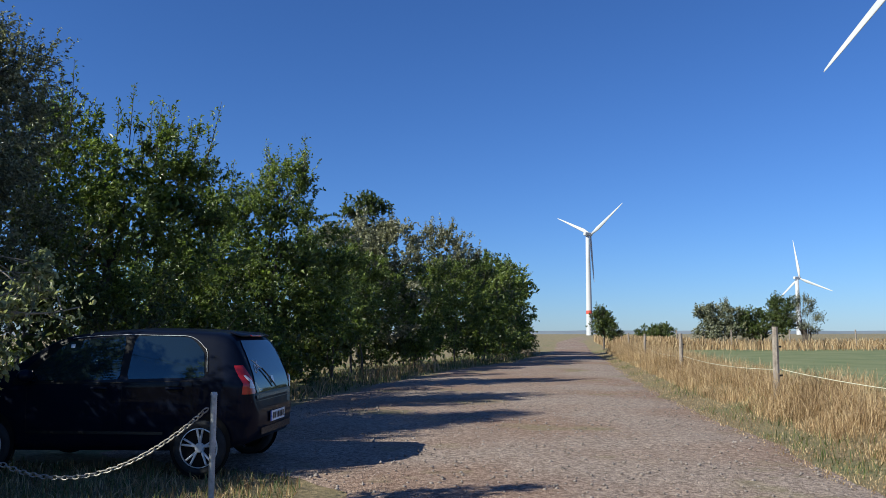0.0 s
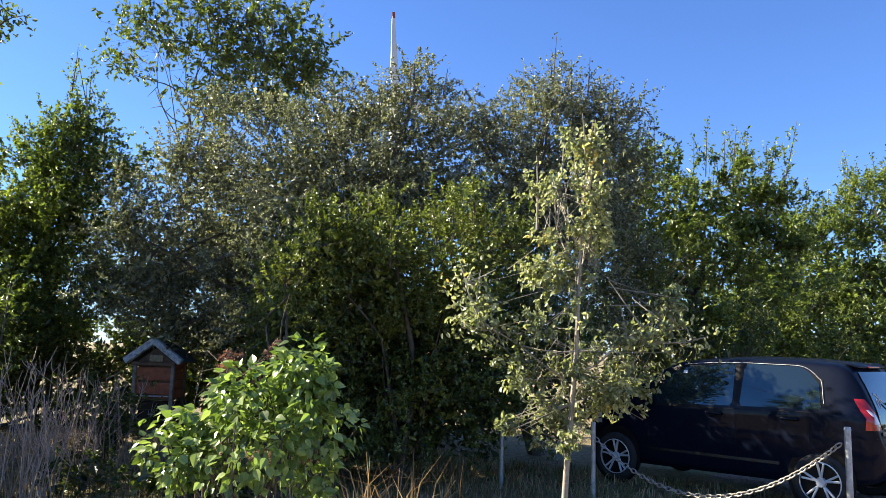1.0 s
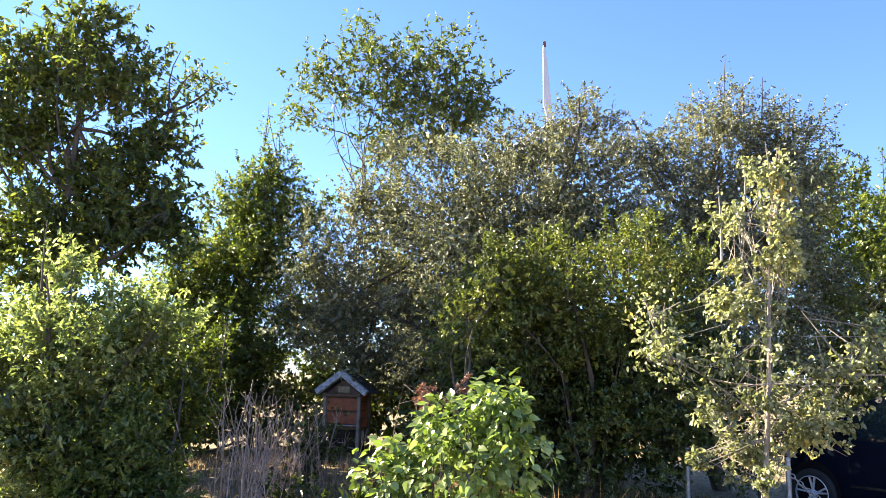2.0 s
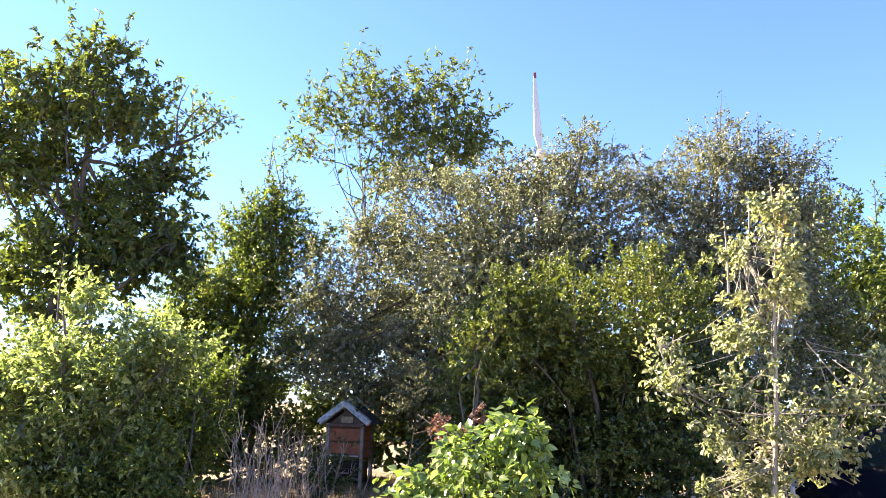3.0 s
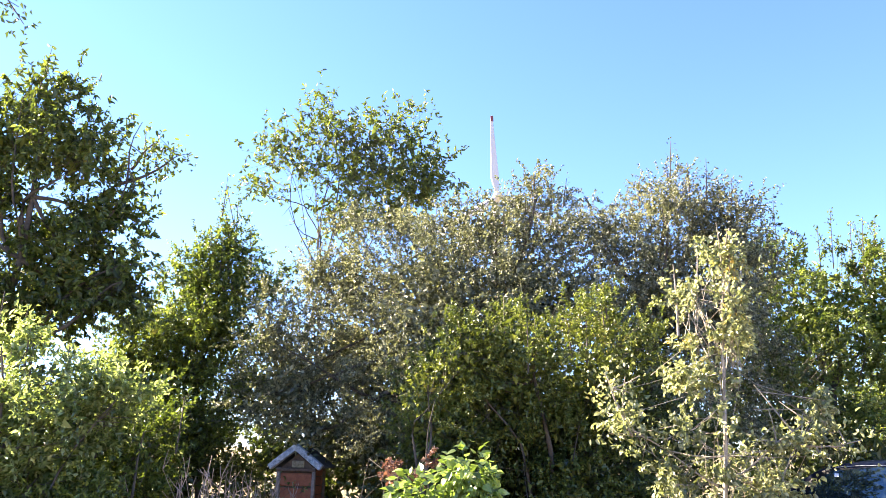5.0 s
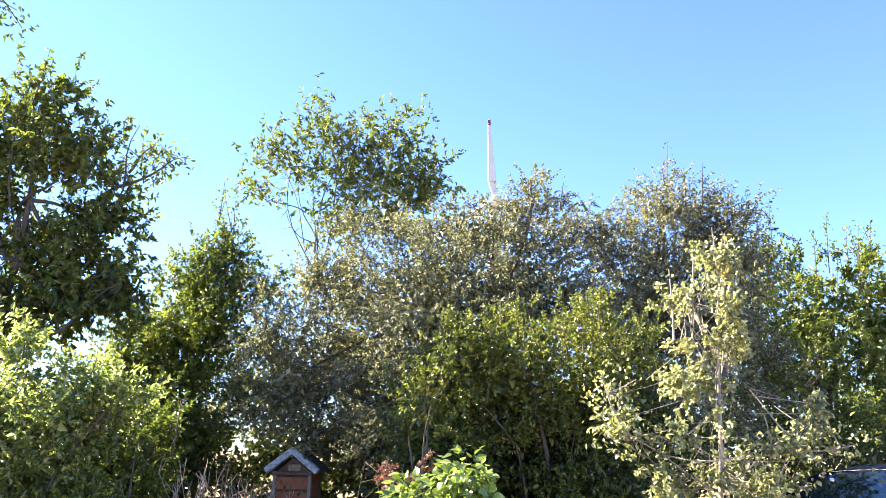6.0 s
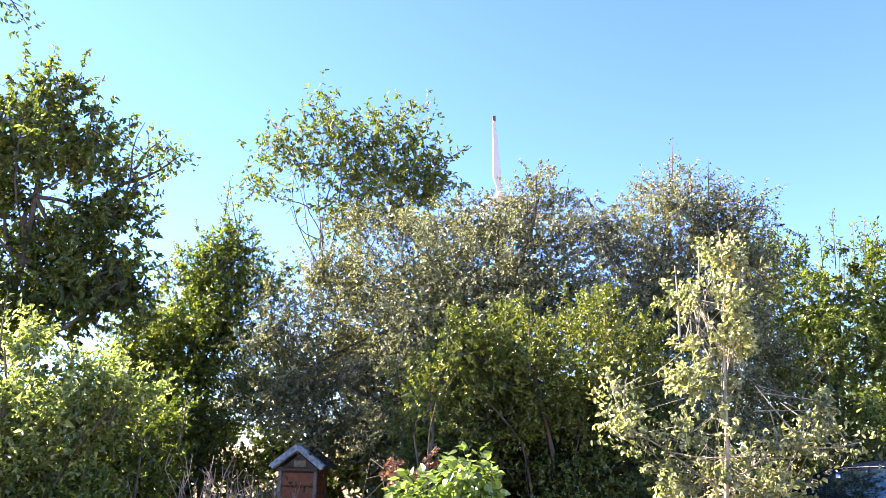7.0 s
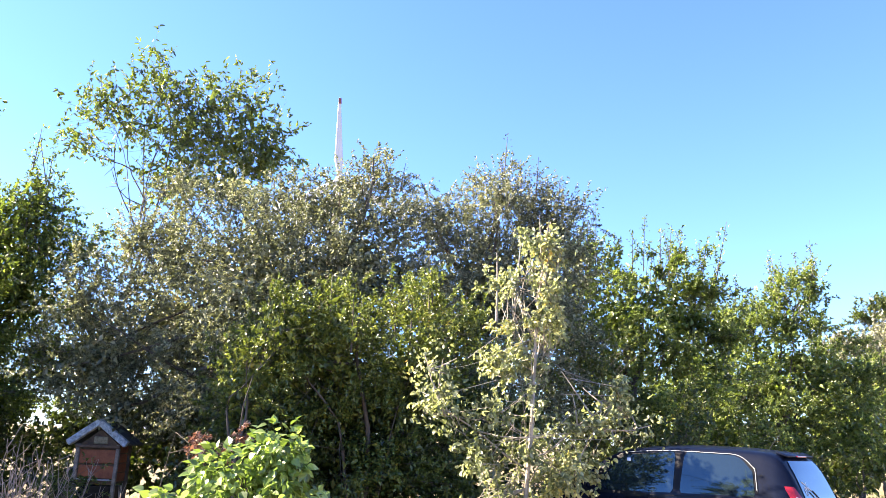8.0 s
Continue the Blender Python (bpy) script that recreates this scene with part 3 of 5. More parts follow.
# ---- trees and shrubs of the hedge ----
tree("tree", "tall dark-leaved cherry tree with drooping leaf clusters", "tree", (-14.62, 1.59, 0), [(-13.40, 2.26, 3.48, 0.81, 0.41), (-14.10, 1.57, 2.93, 0.54, 0.36), (-12.87, 2.75, 3.94, 0.81, 0.54), (-12.80, 1.92, 6.79, 0.50, 0.45), (-13.30, 1.53, 6.12, 0.95, 0.68), (-12.62, 2.43, 5.87, 0.68, 0.68), (-13.68, 1.40, 5.05, 0.95, 0.86), (-12.52, 2.84, 5.00, 0.68, 0.77), (-13.03, 2.46, 4.24, 0.99, 0.77), (-13.69, 1.80, 3.78, 0.99, 0.63), (-14.13, 0.71, 5.47, 0.72, 0.99), (-12.40, 3.29, 4.08, 0.50, 0.50), (-12.72, 3.04, 3.63, 0.68, 0.41), (-12.17, 3.50, 4.31, 0.27, 0.23), (-14.19, 1.28, 3.45, 0.54, 0.54), (-13.62, 0.96, 6.63, 0.45, 0.27)],
     38000, 0.095, LEAF_MID, 21, 0.105, rounded=True, spread=0.45, twig=0.5, rise=0.05, shoots=5, shoot_len=0.4, holes=0.45, wide=0.42, inner=0.03, up=0.1, sprays=4, clump=0.2, droop=0.6, limbs=18, twigs=900,
     extra=[((-12.51, 2.89, 4.91), (-11.91, 3.11, 6.51), 10), ((-12.25, 3.01, 5.54), (-11.54, 3.72, 6.04), 150), ((-12.11, 3.10, 5.76), (-11.75, 3.40, 6.21), 90), ((-13.77, 0.98, 6.01), (-13.77, 0.73, 6.80), 20), ((-13.85, 1.57, 3.90), (-13.42, 1.77, 4.88), 0)])
tree("tree", "small upright green tree with a pointed top", "tree", (-13.87, 5.64, 0), [(-12.81, 5.12, 5.37, 0.27, 0.41), (-12.96, 5.09, 4.86, 0.46, 0.37), (-12.70, 5.38, 4.97, 0.23, 0.20), (-13.24, 4.93, 4.31, 0.74, 0.43), (-12.82, 5.45, 4.32, 0.51, 0.41), (-13.65, 4.62, 3.69, 0.87, 0.46), (-13.15, 5.27, 3.61, 0.92, 0.51), (-14.13, 4.24, 3.08, 0.77, 0.43), (-13.57, 4.98, 2.90, 1.13, 0.61), (-14.24, 4.35, 2.27, 0.77, 0.53), (-13.59, 5.28, 1.90, 1.02, 0.72), (-12.52, 5.80, 4.33, 0.41, 0.51), (-14.53, 4.20, 1.67, 0.61, 0.51)],
     50000, 0.064, LEAF_FRESH, 22, 0.07, spread=0.3, twig=0.6, rise=0.2, shoots=9, shoot_len=0.5, holes=0.25, inner=0.05, sprays=5, clump=0.14, limbs=18, twigs=900)
tree("shrub", "loose pale-green shrub with yellowing tips", "shrub", (-8.94, 1.38, 0), [(-8.68, 1.12, 2.39, 0.20, 0.18), (-8.48, 1.44, 2.17, 0.26, 0.23), (-8.87, 1.06, 1.88, 0.43, 0.34), (-8.52, 1.52, 1.78, 0.46, 0.34), (-8.18, 1.90, 1.91, 0.29, 0.26), (-9.06, 1.01, 1.32, 0.46, 0.40), (-8.74, 1.42, 1.28, 0.46, 0.40), (-9.24, 0.96, 0.76, 0.51, 0.29), (-8.89, 1.41, 0.71, 0.51, 0.29), (-9.61, 0.36, 1.25, 0.51, 0.63)],
     25000, 0.07, LEAF_PALE, 23, 0.05, inner=0.02, up=0.8, stems=4, shoots=7, shoot_len=0.35, holes=0.35, rise=0.4, fork=0.15, wide=0.48, sprays=7, clump=0.10)
tree("shrub", "green shrub with darker leaves beside the dead stems", "shrub", (-8.85, 2.15, 0), [(-9.14, 2.18, 1.38, 0.50, 0.44), (-8.87, 2.45, 1.58, 0.31, 0.38), (-9.30, 2.17, 0.82, 0.50, 0.44), (-8.99, 2.52, 0.90, 0.31, 0.44), (-9.86, 1.62, 0.46, 0.61, 0.49), (-9.47, 2.10, 0.29, 0.49, 0.43), (-10.23, 1.30, -0.04, 0.55, 0.43)],
     22000, 0.062, LEAF_FRESH, 20, 0.04, inner=0.06, up=0.8, stems=4, shoots=3, shoot_len=0.3, holes=0.35, rise=0.4, fork=0.15, wide=0.48, sprays=7, clump=0.10)
tree("shrub", "low dark green shrub beside the dry stems", "shrub", (-8.48, 1.57, 0), [(-8.53, 1.39, 0.76, 0.37, 0.29), (-8.21, 1.74, 0.83, 0.27, 0.29), (-8.60, 1.39, 0.34, 0.48, 0.29), (-8.22, 1.84, 0.35, 0.29, 0.27)],
     12000, 0.06, LEAF_FRESH, 62, 0.03, inner=0.1, up=0.6, stems=4, holes=0.2, rise=0.3, fork=0.15, wide=0.48, sprays=7, clump=0.10)
tree("tree", "tall airy tree with long bare limbs and drooping leaves", "tree", (-16.10, 9.53, 0), [(-14.59, 8.94, 6.77, 0.59, 0.50), (-13.92, 9.74, 6.85, 0.72, 0.46), (-14.85, 8.27, 7.85, 0.46, 0.46), (-15.37, 7.58, 8.03, 0.40, 0.33), (-14.50, 8.43, 8.70, 0.59, 0.55), (-13.98, 9.15, 8.46, 0.76, 0.59), (-13.43, 9.81, 8.48, 0.66, 0.55), (-13.13, 10.35, 7.97, 0.46, 0.50), (-14.38, 8.91, 7.67, 0.72, 0.50), (-13.76, 9.68, 7.63, 0.86, 0.55), (-13.39, 10.24, 7.32, 0.59, 0.46), (-15.10, 7.78, 8.42, 0.50, 0.37), (-15.72, 7.28, 7.63, 0.37, 0.24), (-14.88, 8.48, 7.08, 0.50, 0.46)],
     9200, 0.115, LEAF_MID, 24, 0.055, rounded=True, spread=0.55, twig=0.8, rise=0.15, twigs=800, shoots=4, shoot_len=0.5, holes=0.4, wide=0.42, inner=0.02, up=0.1, limbs=10, sprays=2, clump=0.3, droop=0.6, fork=0.3,
     extra=[((-15.17, 8.59, 5.66), (-15.16, 7.83, 8.03), 0), ((-15.15, 7.93, 7.78), (-15.45, 7.34, 8.47), 90), ((-15.11, 8.25, 6.94), (-15.95, 7.04, 7.49), 110), ((-15.11, 8.53, 6.04), (-14.76, 8.18, 8.50), 30), ((-15.17, 8.59, 5.66), (-14.27, 8.61, 9.03), 40), ((-15.01, 8.62, 6.18), (-15.40, 7.89, 6.93), 0)])
tree("tree", "broad grey-green tree with a dense rounded crown", "tree", (-10.0, 7.8, 0), [(-9.4, 7.3, 3.5, 1.8, 1.75), (-10.3, 7.9, 4.55, 0.9, 0.85), (-12.2, 7.6, 3.3, 1.5, 1.6), (-8.3, 8.2, 3.95, 1.4, 1.65), (-11.4, 8.0, 2.0, 1.6, 1.3), (-13.3, 6.9, 2.6, 1.1, 1.3), (-9.2, 7.4, 2.0, 1.5, 1.2), (-11.50, 5.44, 3.36, 0.58, 0.66), (-11.41, 5.81, 2.54, 0.70, 0.70), (-11.82, 5.43, 2.16, 0.56, 0.56), (-11.28, 6.21, 1.82, 0.70, 0.56), (-10.59, 6.31, 4.12, 0.61, 0.56), (-8.67, 7.67, 5.17, 0.45, 0.32), (-8.13, 8.21, 5.60, 0.34, 0.33), (-9.13, 7.11, 5.16, 0.45, 0.29), (-9.65, 6.47, 5.20, 0.47, 0.31), (-10.13, 5.94, 5.02, 0.44, 0.34), (-10.59, 5.63, 4.21, 0.41, 0.36)],
     176000, 0.048, LEAF_GREY, 25, 0.16, shoots=12, shoot_len=0.3, holes=0.28, rise=0.1, twig=0.42, inner=0.13, sprays=6, clump=0.15, droop=0.2)
tree("tree", "grey-green tree with a loose rounded crown", "tree", (-7.1, 10.1, 0), [(-7.1, 9.9, 4.1, 1.3, 1.5), (-6.3, 10.5, 3.7, 1.0, 1.4), (-7.2, 10.0, 2.6, 1.6, 1.6), (-6.85, 10.0, 5.55, 0.6, 0.55), (-6.1, 10.6, 5.1, 0.55, 0.55), (-7.9, 9.5, 5.15, 0.5, 0.45)],
     92000, 0.047, LEAF_GREY, 26, 0.13, shoots=12, shoot_len=0.35, holes=0.3, rise=0.1, twig=0.42, inner=0.08, sprays=6, clump=0.15, droop=0.2)
tree("shrub", "bright yellow-green shrub with fine leaves", "shrub", (-6.8, 6.3, 0), [(-6.76, 5.20, 2.61, 0.46, 0.39), (-7.04, 5.02, 2.09, 0.42, 0.36), (-6.38, 5.60, 2.81, 0.46, 0.36), (-6.56, 5.55, 2.30, 0.52, 0.36), (-6.8, 6.2, 2.1, 1.0, 1.05), (-6.1, 6.8, 2.35, 0.9, 1.0), (-7.4, 5.7, 1.8, 0.85, 0.9), (-6.5, 6.6, 1.2, 1.1, 1.0)],
     74000, 0.046, LEAF_BRIGHT, 27, 0.05, stems=5, shoots=12, shoot_len=0.28, holes=0.35, rise=0.3, twig=0.32, sprays=8, clump=0.11, fork=0.15)
tree("shrub", "dark dense shrub at the foot of the hedge", "shrub", (-7.6, 5.6, 0), [(-7.4, 6.0, 0.95, 1.05, 1.0), (-8.0, 6.2, 0.8, 0.9, 0.85), (-6.2, 7.6, 1.1, 0.9, 1.2), (-6.9, 6.6, 0.7, 1.1, 0.8), (-5.9, 8.7, 1.0, 0.5, 1.1)],
     34000, 0.06, LEAF_DARK, 28, 0.05, stems=5, shoots=0, holes=0.25, fork=0.1)
tree("shrub", "dark shrub behind the insect hotel", "shrub", (-15.0, 8.2, 0), [(-15.2, 7.8, 1.5, 1.2, 1.6), (-13.6, 9.6, 1.8, 1.5, 1.9), (-12.0, 9.6, 1.5, 1.3, 1.6), (-15.5, 6.0, 1.4, 1.2, 1.5), (-12.9, 5.7, 0.7, 0.8, 0.8), (-13.2, 4.9, 0.8, 0.8, 0.8)],
     24000, 0.085, LEAF_DARK, 29, 0.07, stems=4, holes=0.4, fork=0.15)
tree("shrub", "shaded green shrub in the undergrowth", "shrub", (-12.3, 3.2, 0), [(-12.3, 3.4, 1.1, 1.1, 1.1), (-12.9, 2.0, 1.2, 1.2, 1.3), (-12.6, 0.6, 0.9, 1.2, 1.0), (-14.2, 4.2, 1.2, 1.1, 1.2)],
     18000, 0.08, LEAF_DARK, 30, 0.05, stems=4, holes=0.4, fork=0.1)
tree("tree", "dark green wild plum tree with upright shoots", "tree", (-6.6, 14.5, 0), [(-6.6, 14.6, 4.1, 1.5, 1.7), (-5.5, 15.0, 4.1, 1.2, 1.5), (-7.7, 14.0, 4.1, 1.3, 1.7), (-6.3, 14.4, 2.1, 1.8, 1.7), (-4.9, 15.6, 3.2, 0.7, 1.0)],
     46000, 0.075, LEAF_FRESH, 31, 0.13, shoots=26, shoot_len=0.9, holes=0.5, rise=0.4, wide=0.5, inner=0.08)
tree("shrub", "shaded green shrub behind the parked car", "shrub", (-6.5, 12.2, 0), [(-6.5, 12.2, 1.9, 1.3, 1.8), (-5.2, 12.8, 1.2, 1.0, 1.2)],
     12000, 0.07, LEAF_DARK, 32, 0.05, stems=4, holes=0.3, fork=0.1)
tree("shrub", "light green shrub with feathery foliage", "shrub", (-6.2, 18.8, 0), [(-7.0, 19.0, 2.5, 1.5, 1.8), (-5.6, 18.2, 2.0, 1.3, 1.6), (-6.2, 17.4, 1.6, 1.2, 1.5)],
     26000, 0.07, LEAF_FRESH, 33, 0.05, stems=5, shoots=10, shoot_len=0.5, holes=0.35, fork=0.1)
tree("tree", "green plum tree with tall upright shoots", "tree", (-5.0, 21.2, 0), [(-5.0, 21.0, 3.1, 1.9, 2.2), (-4.5, 21.0, 4.7, 1.2, 1.4), (-5.9, 20.8, 4.4, 1.0, 1.1), (-3.3, 22.5, 2.2, 1.2, 1.8), (-6.3, 21.5, 3.5, 1.2, 1.6), (-3.8, 21.5, 3.2, 1.1, 1.7), (-5.2, 20.6, 1.6, 1.5, 1.3)],
     50000, 0.085, LEAF_FRESH, 34, 0.11, shoots=22, shoot_len=1.0, holes=0.35, rise=0.4, wide=0.45)
tree("shrub", "mixed green shrub in the hedge", "shrub", (-4.2, 29.5, 0), [(-4.8, 29.0, 2.6, 1.8, 2.3), (-3.4, 31.0, 2.6, 1.7, 2.2), (-3.6, 26.0, 2.2, 1.2, 1.9)],
     30000, 0.10, LEAF_FRESH, 35, 0.07, stems=4, shoots=10, shoot_len=0.6, holes=0.35, fork=0.1)
tree("tree", "grey silvery-leaved tree in the hedge", "tree", (-3.6, 34.5, 0), [(-4.4, 34.0, 4.3, 2.0, 2.3), (-2.6, 34.5, 4.3, 1.8, 2.3), (-3.4, 34.0, 2.0, 2.0, 1.6)],
     28000, 0.12, LEAF_SILVER, 36, 0.13, shoots=14, shoot_len=0.7, holes=0.4)
tree("tree", "taller green tree rising behind the hedge", "tree", (-4.1, 40.0, 0), [(-4.1, 40, 7.0, 1.2, 1.7), (-4.1, 40, 4.5, 1.6, 2.0)],
     11000, 0.14, LEAF_DARK, 37, 0.14, shoots=5, shoot_len=0.7, holes=0.6, inner=0.04)
tree("tree", "grey-green round-topped tree in the hedge", "tree", (-0.5, 42.5, 0), [(-0.3, 42.5, 5.2, 1.9, 2.2), (1.6, 44.5, 4.6, 1.5, 1.6), (3.2, 47.0, 4.4, 1.5, 1.5), (-0.5, 42.5, 3.0, 1.8, 2.0)],
     24000, 0.12, LEAF_SILVER, 38, 0.13, shoots=8, shoot_len=0.7, holes=0.45)
tree("shrub", "dense green roadside shrub", "shrub", (-1.4, 37.0, 0), [(-1.6, 35.4, 2.7, 1.9, 2.3), (0.2, 38.6, 2.8, 1.9, 2.4), (-1.2, 36.0, 1.0, 1.9, 1.2)],
     30000, 0.10, LEAF_FRESH, 39, 0.07, stems=5, shoots=8, shoot_len=0.5, holes=0.35, fork=0.1)
tree("shrub", "dense green roadside shrub with a pale top", "shrub", (1.9, 44.0, 0), [(2.2, 42.5, 3.0, 1.9, 2.5), (3.2, 47.0, 3.3, 2.1, 3.0), (2.0, 42.5, 1.0, 1.9, 1.3)],
     24000, 0.12, LEAF_FRESH, 40, 0.07, stems=5, shoots=8, shoot_len=0.6, holes=0.35, fork=0.1)
tree("shrub", "dark green shrub at the hedge's end", "shrub", (5.6, 57.0, 0), [(3.6, 54.0, 3.0, 2.2, 2.9), (4.6, 58.5, 2.6, 2.0, 2.6), (5.2, 62.0, 2.1, 1.5, 2.2), (3.2, 52.0, 1.0, 2.0, 1.3), (4.6, 56.5, 1.0, 1.8, 1.2), (5.2, 60.0, 0.9, 1.7, 1.1), (5.2, 53.5, 4.6, 1.4, 1.3)],
     34000, 0.16, LEAF_FRESH, 41, 0.07, stems=5, shoots=4, shoot_len=0.5, inner=0.25, holes=0.15, fork=0.1)

for k, (spots, r) in enumerate([([(-7.2, 16.2), (-6.2, 17.4), (-6.6, 19.4), (-5.6, 20.6), (-4.8, 22.6)], 1.2), ([(-5.0, 24.5), (-4.9, 26.5), (-4.6, 29.0), (-4.2, 32.0)], 1.4), ([(-3.0, 34.5), (-1.9, 36.5), (-0.6, 39.5), (0.9, 43.0), (2.6, 46.5), (3.6, 50.0)], 1.8), ([(-15.0, 3.6), (-14.9, 5.4), (-13.9, 7.9), (-12.7, 8.7), (-11.2, 9.0)], 1.25), ([(-13.6, 1.2), (-14.4, -0.6), (-10.0, 9.4), (-9.0, 9.8)], 1.2)]):
    tree("shrub", "shaded undergrowth that closes the foot of the hedge", "shrub", (*spots[0], 0), [(x, y, 0.9, r, 1.2) for x, y in spots], 15000, 0.12, LEAF_DARK, 45 + k, 0.05, stems=4, holes=0.2, fork=0.1)

# bushes across the pasture
tree("tree", "small dark green tree beside the distant fence", "tree", (14.2, 68.6, 0.2), [(14.1, 68.6, 2.2, 0.95, 1.35), (14.9, 68.4, 1.5, 0.75, 0.95)], 10000, 0.12, LEAF_DARK, 51, 0.12, shoots=4, shoot_len=0.6, inner=0.06)
tree("shrub", "low round dark bush in the field", "shrub", (28.8, 106, 0.2), [(28.0, 106, 1.2, 1.9, 1.4), (29.8, 106, 1.2, 1.8, 1.3)], 12000, 0.17, LEAF_DARK, 53, 0.08, stems=3)
tree("shrub", "round grey-green bush across the pasture", "shrub", (25.0, 70.8, 0.2), [(24.6, 71.0, 2.2, 1.6, 1.9), (26.2, 70.4, 2.2, 1.5, 1.8)], 20000, 0.13, LEAF_GREY, 54, 0.1, stems=4, shoots=5)
tree("shrub", "green bush across the pasture", "shrub", (28.2, 69.6, 0.2), [(27.9, 69.8, 2.0, 1.4, 1.6), (29.9, 68.8, 2.5, 1.3, 2.0)], 20000, 0.13, LEAF_DARK, 55, 0.1, stems=4, shoots=5)
tree("shrub", "thin half-bare grey bush across the pasture", "shrub", (31.6, 68.0, 0.2), [(31.6, 68.0, 2.4, 1.4, 2.1)], 5000, 0.11, LEAF_GREY, 56, 0.12, stems=7, shoots=8, inner=0, limbs=40, twig=0.8)

# young birch in front of the car
tree("young_tree", "slim young birch with pale yellowing leaves", "tree", (-3.90, 5.48, 0),
     [(-3.53, 5.25, 3.18, 0.12, 0.19), (-3.74, 5.22, 2.89, 0.29, 0.19), (-3.49, 5.22, 2.77, 0.18, 0.18), (-3.63, 5.28, 2.48, 0.31, 0.19), (-3.85, 5.25, 2.16, 0.28, 0.17), (-3.52, 5.34, 2.11, 0.23, 0.21), (-3.80, 5.23, 1.78, 0.28, 0.17), (-4.30, 4.60, 2.09, 0.16, 0.18), (-4.29, 4.69, 1.70, 0.16, 0.11), (-4.12, 4.92, 1.54, 0.16, 0.12), (-3.86, 5.11, 1.37, 0.30, 0.19), (-3.72, 5.57, 1.37, 0.29, 0.24), (-3.41, 5.64, 1.31, 0.20, 0.18), (-3.28, 5.72, 1.61, 0.22, 0.13), (-3.03, 5.89, 1.78, 0.21, 0.12), (-3.06, 5.82, 1.96, 0.11, 0.12), (-2.97, 5.99, 1.66, 0.16, 0.08), (-3.99, 5.20, 0.94, 0.22, 0.17), (-3.76, 5.48, 0.86, 0.27, 0.18), (-3.55, 5.69, 1.00, 0.22, 0.17)],
     9600, 0.048, LEAF_BIRCH, 61, 0.030, rounded=True, spread=0.4, twig=0.2, rise=-0.1, shoots=3, shoot_len=0.4, holes=0.2, wide=0.62, inner=0, bark=PALE_BARK, limbs=22, up=0.2, twigs=260, crook=0.02, sprays=6, clump=0.06, droop=0.5,
     extra=[((-3.79, 5.34, 1.37), (-3.10, 6.01, 1.95), 150), ((-3.79, 5.35, 1.32), (-4.30, 4.64, 1.86), 150), ((-4.22, 4.76, 1.72), (-4.32, 4.55, 2.23), 190), ((-3.40, 5.73, 1.61), (-2.93, 6.25, 1.72), 150), ((-3.60, 5.27, 2.71), (-3.52, 5.23, 3.35), 220)])


# ---- broad-leaved bush ----
def broad_leaf():
    bm = bmesh.new()
    prof = [(0, 0.0), (0.16, 0.30), (0.40, 0.36), (0.68, 0.22), (1.0, 0.0)]
    mid = [bm.verts.new((0, y, -0.10 * y * y)) for y, _ in prof]
    lf = [bm.verts.new((-w, y, 0.10 * w / 0.36 - 0.10 * y * y)) for y, w in prof[1:-1]]
    rt = [bm.verts.new((w, y, 0.10 * w / 0.36 - 0.10 * y * y)) for y, w in prof[1:-1]]
    for s in (lf, rt):
        bm.faces.new((mid[0], s[0], mid[1]))
        for i in range(2):
            bm.faces.new((mid[i + 1], s[i], s[i + 1], mid[i + 2]))
        bm.faces.new((mid[3], s[2], mid[4]))
    return bm


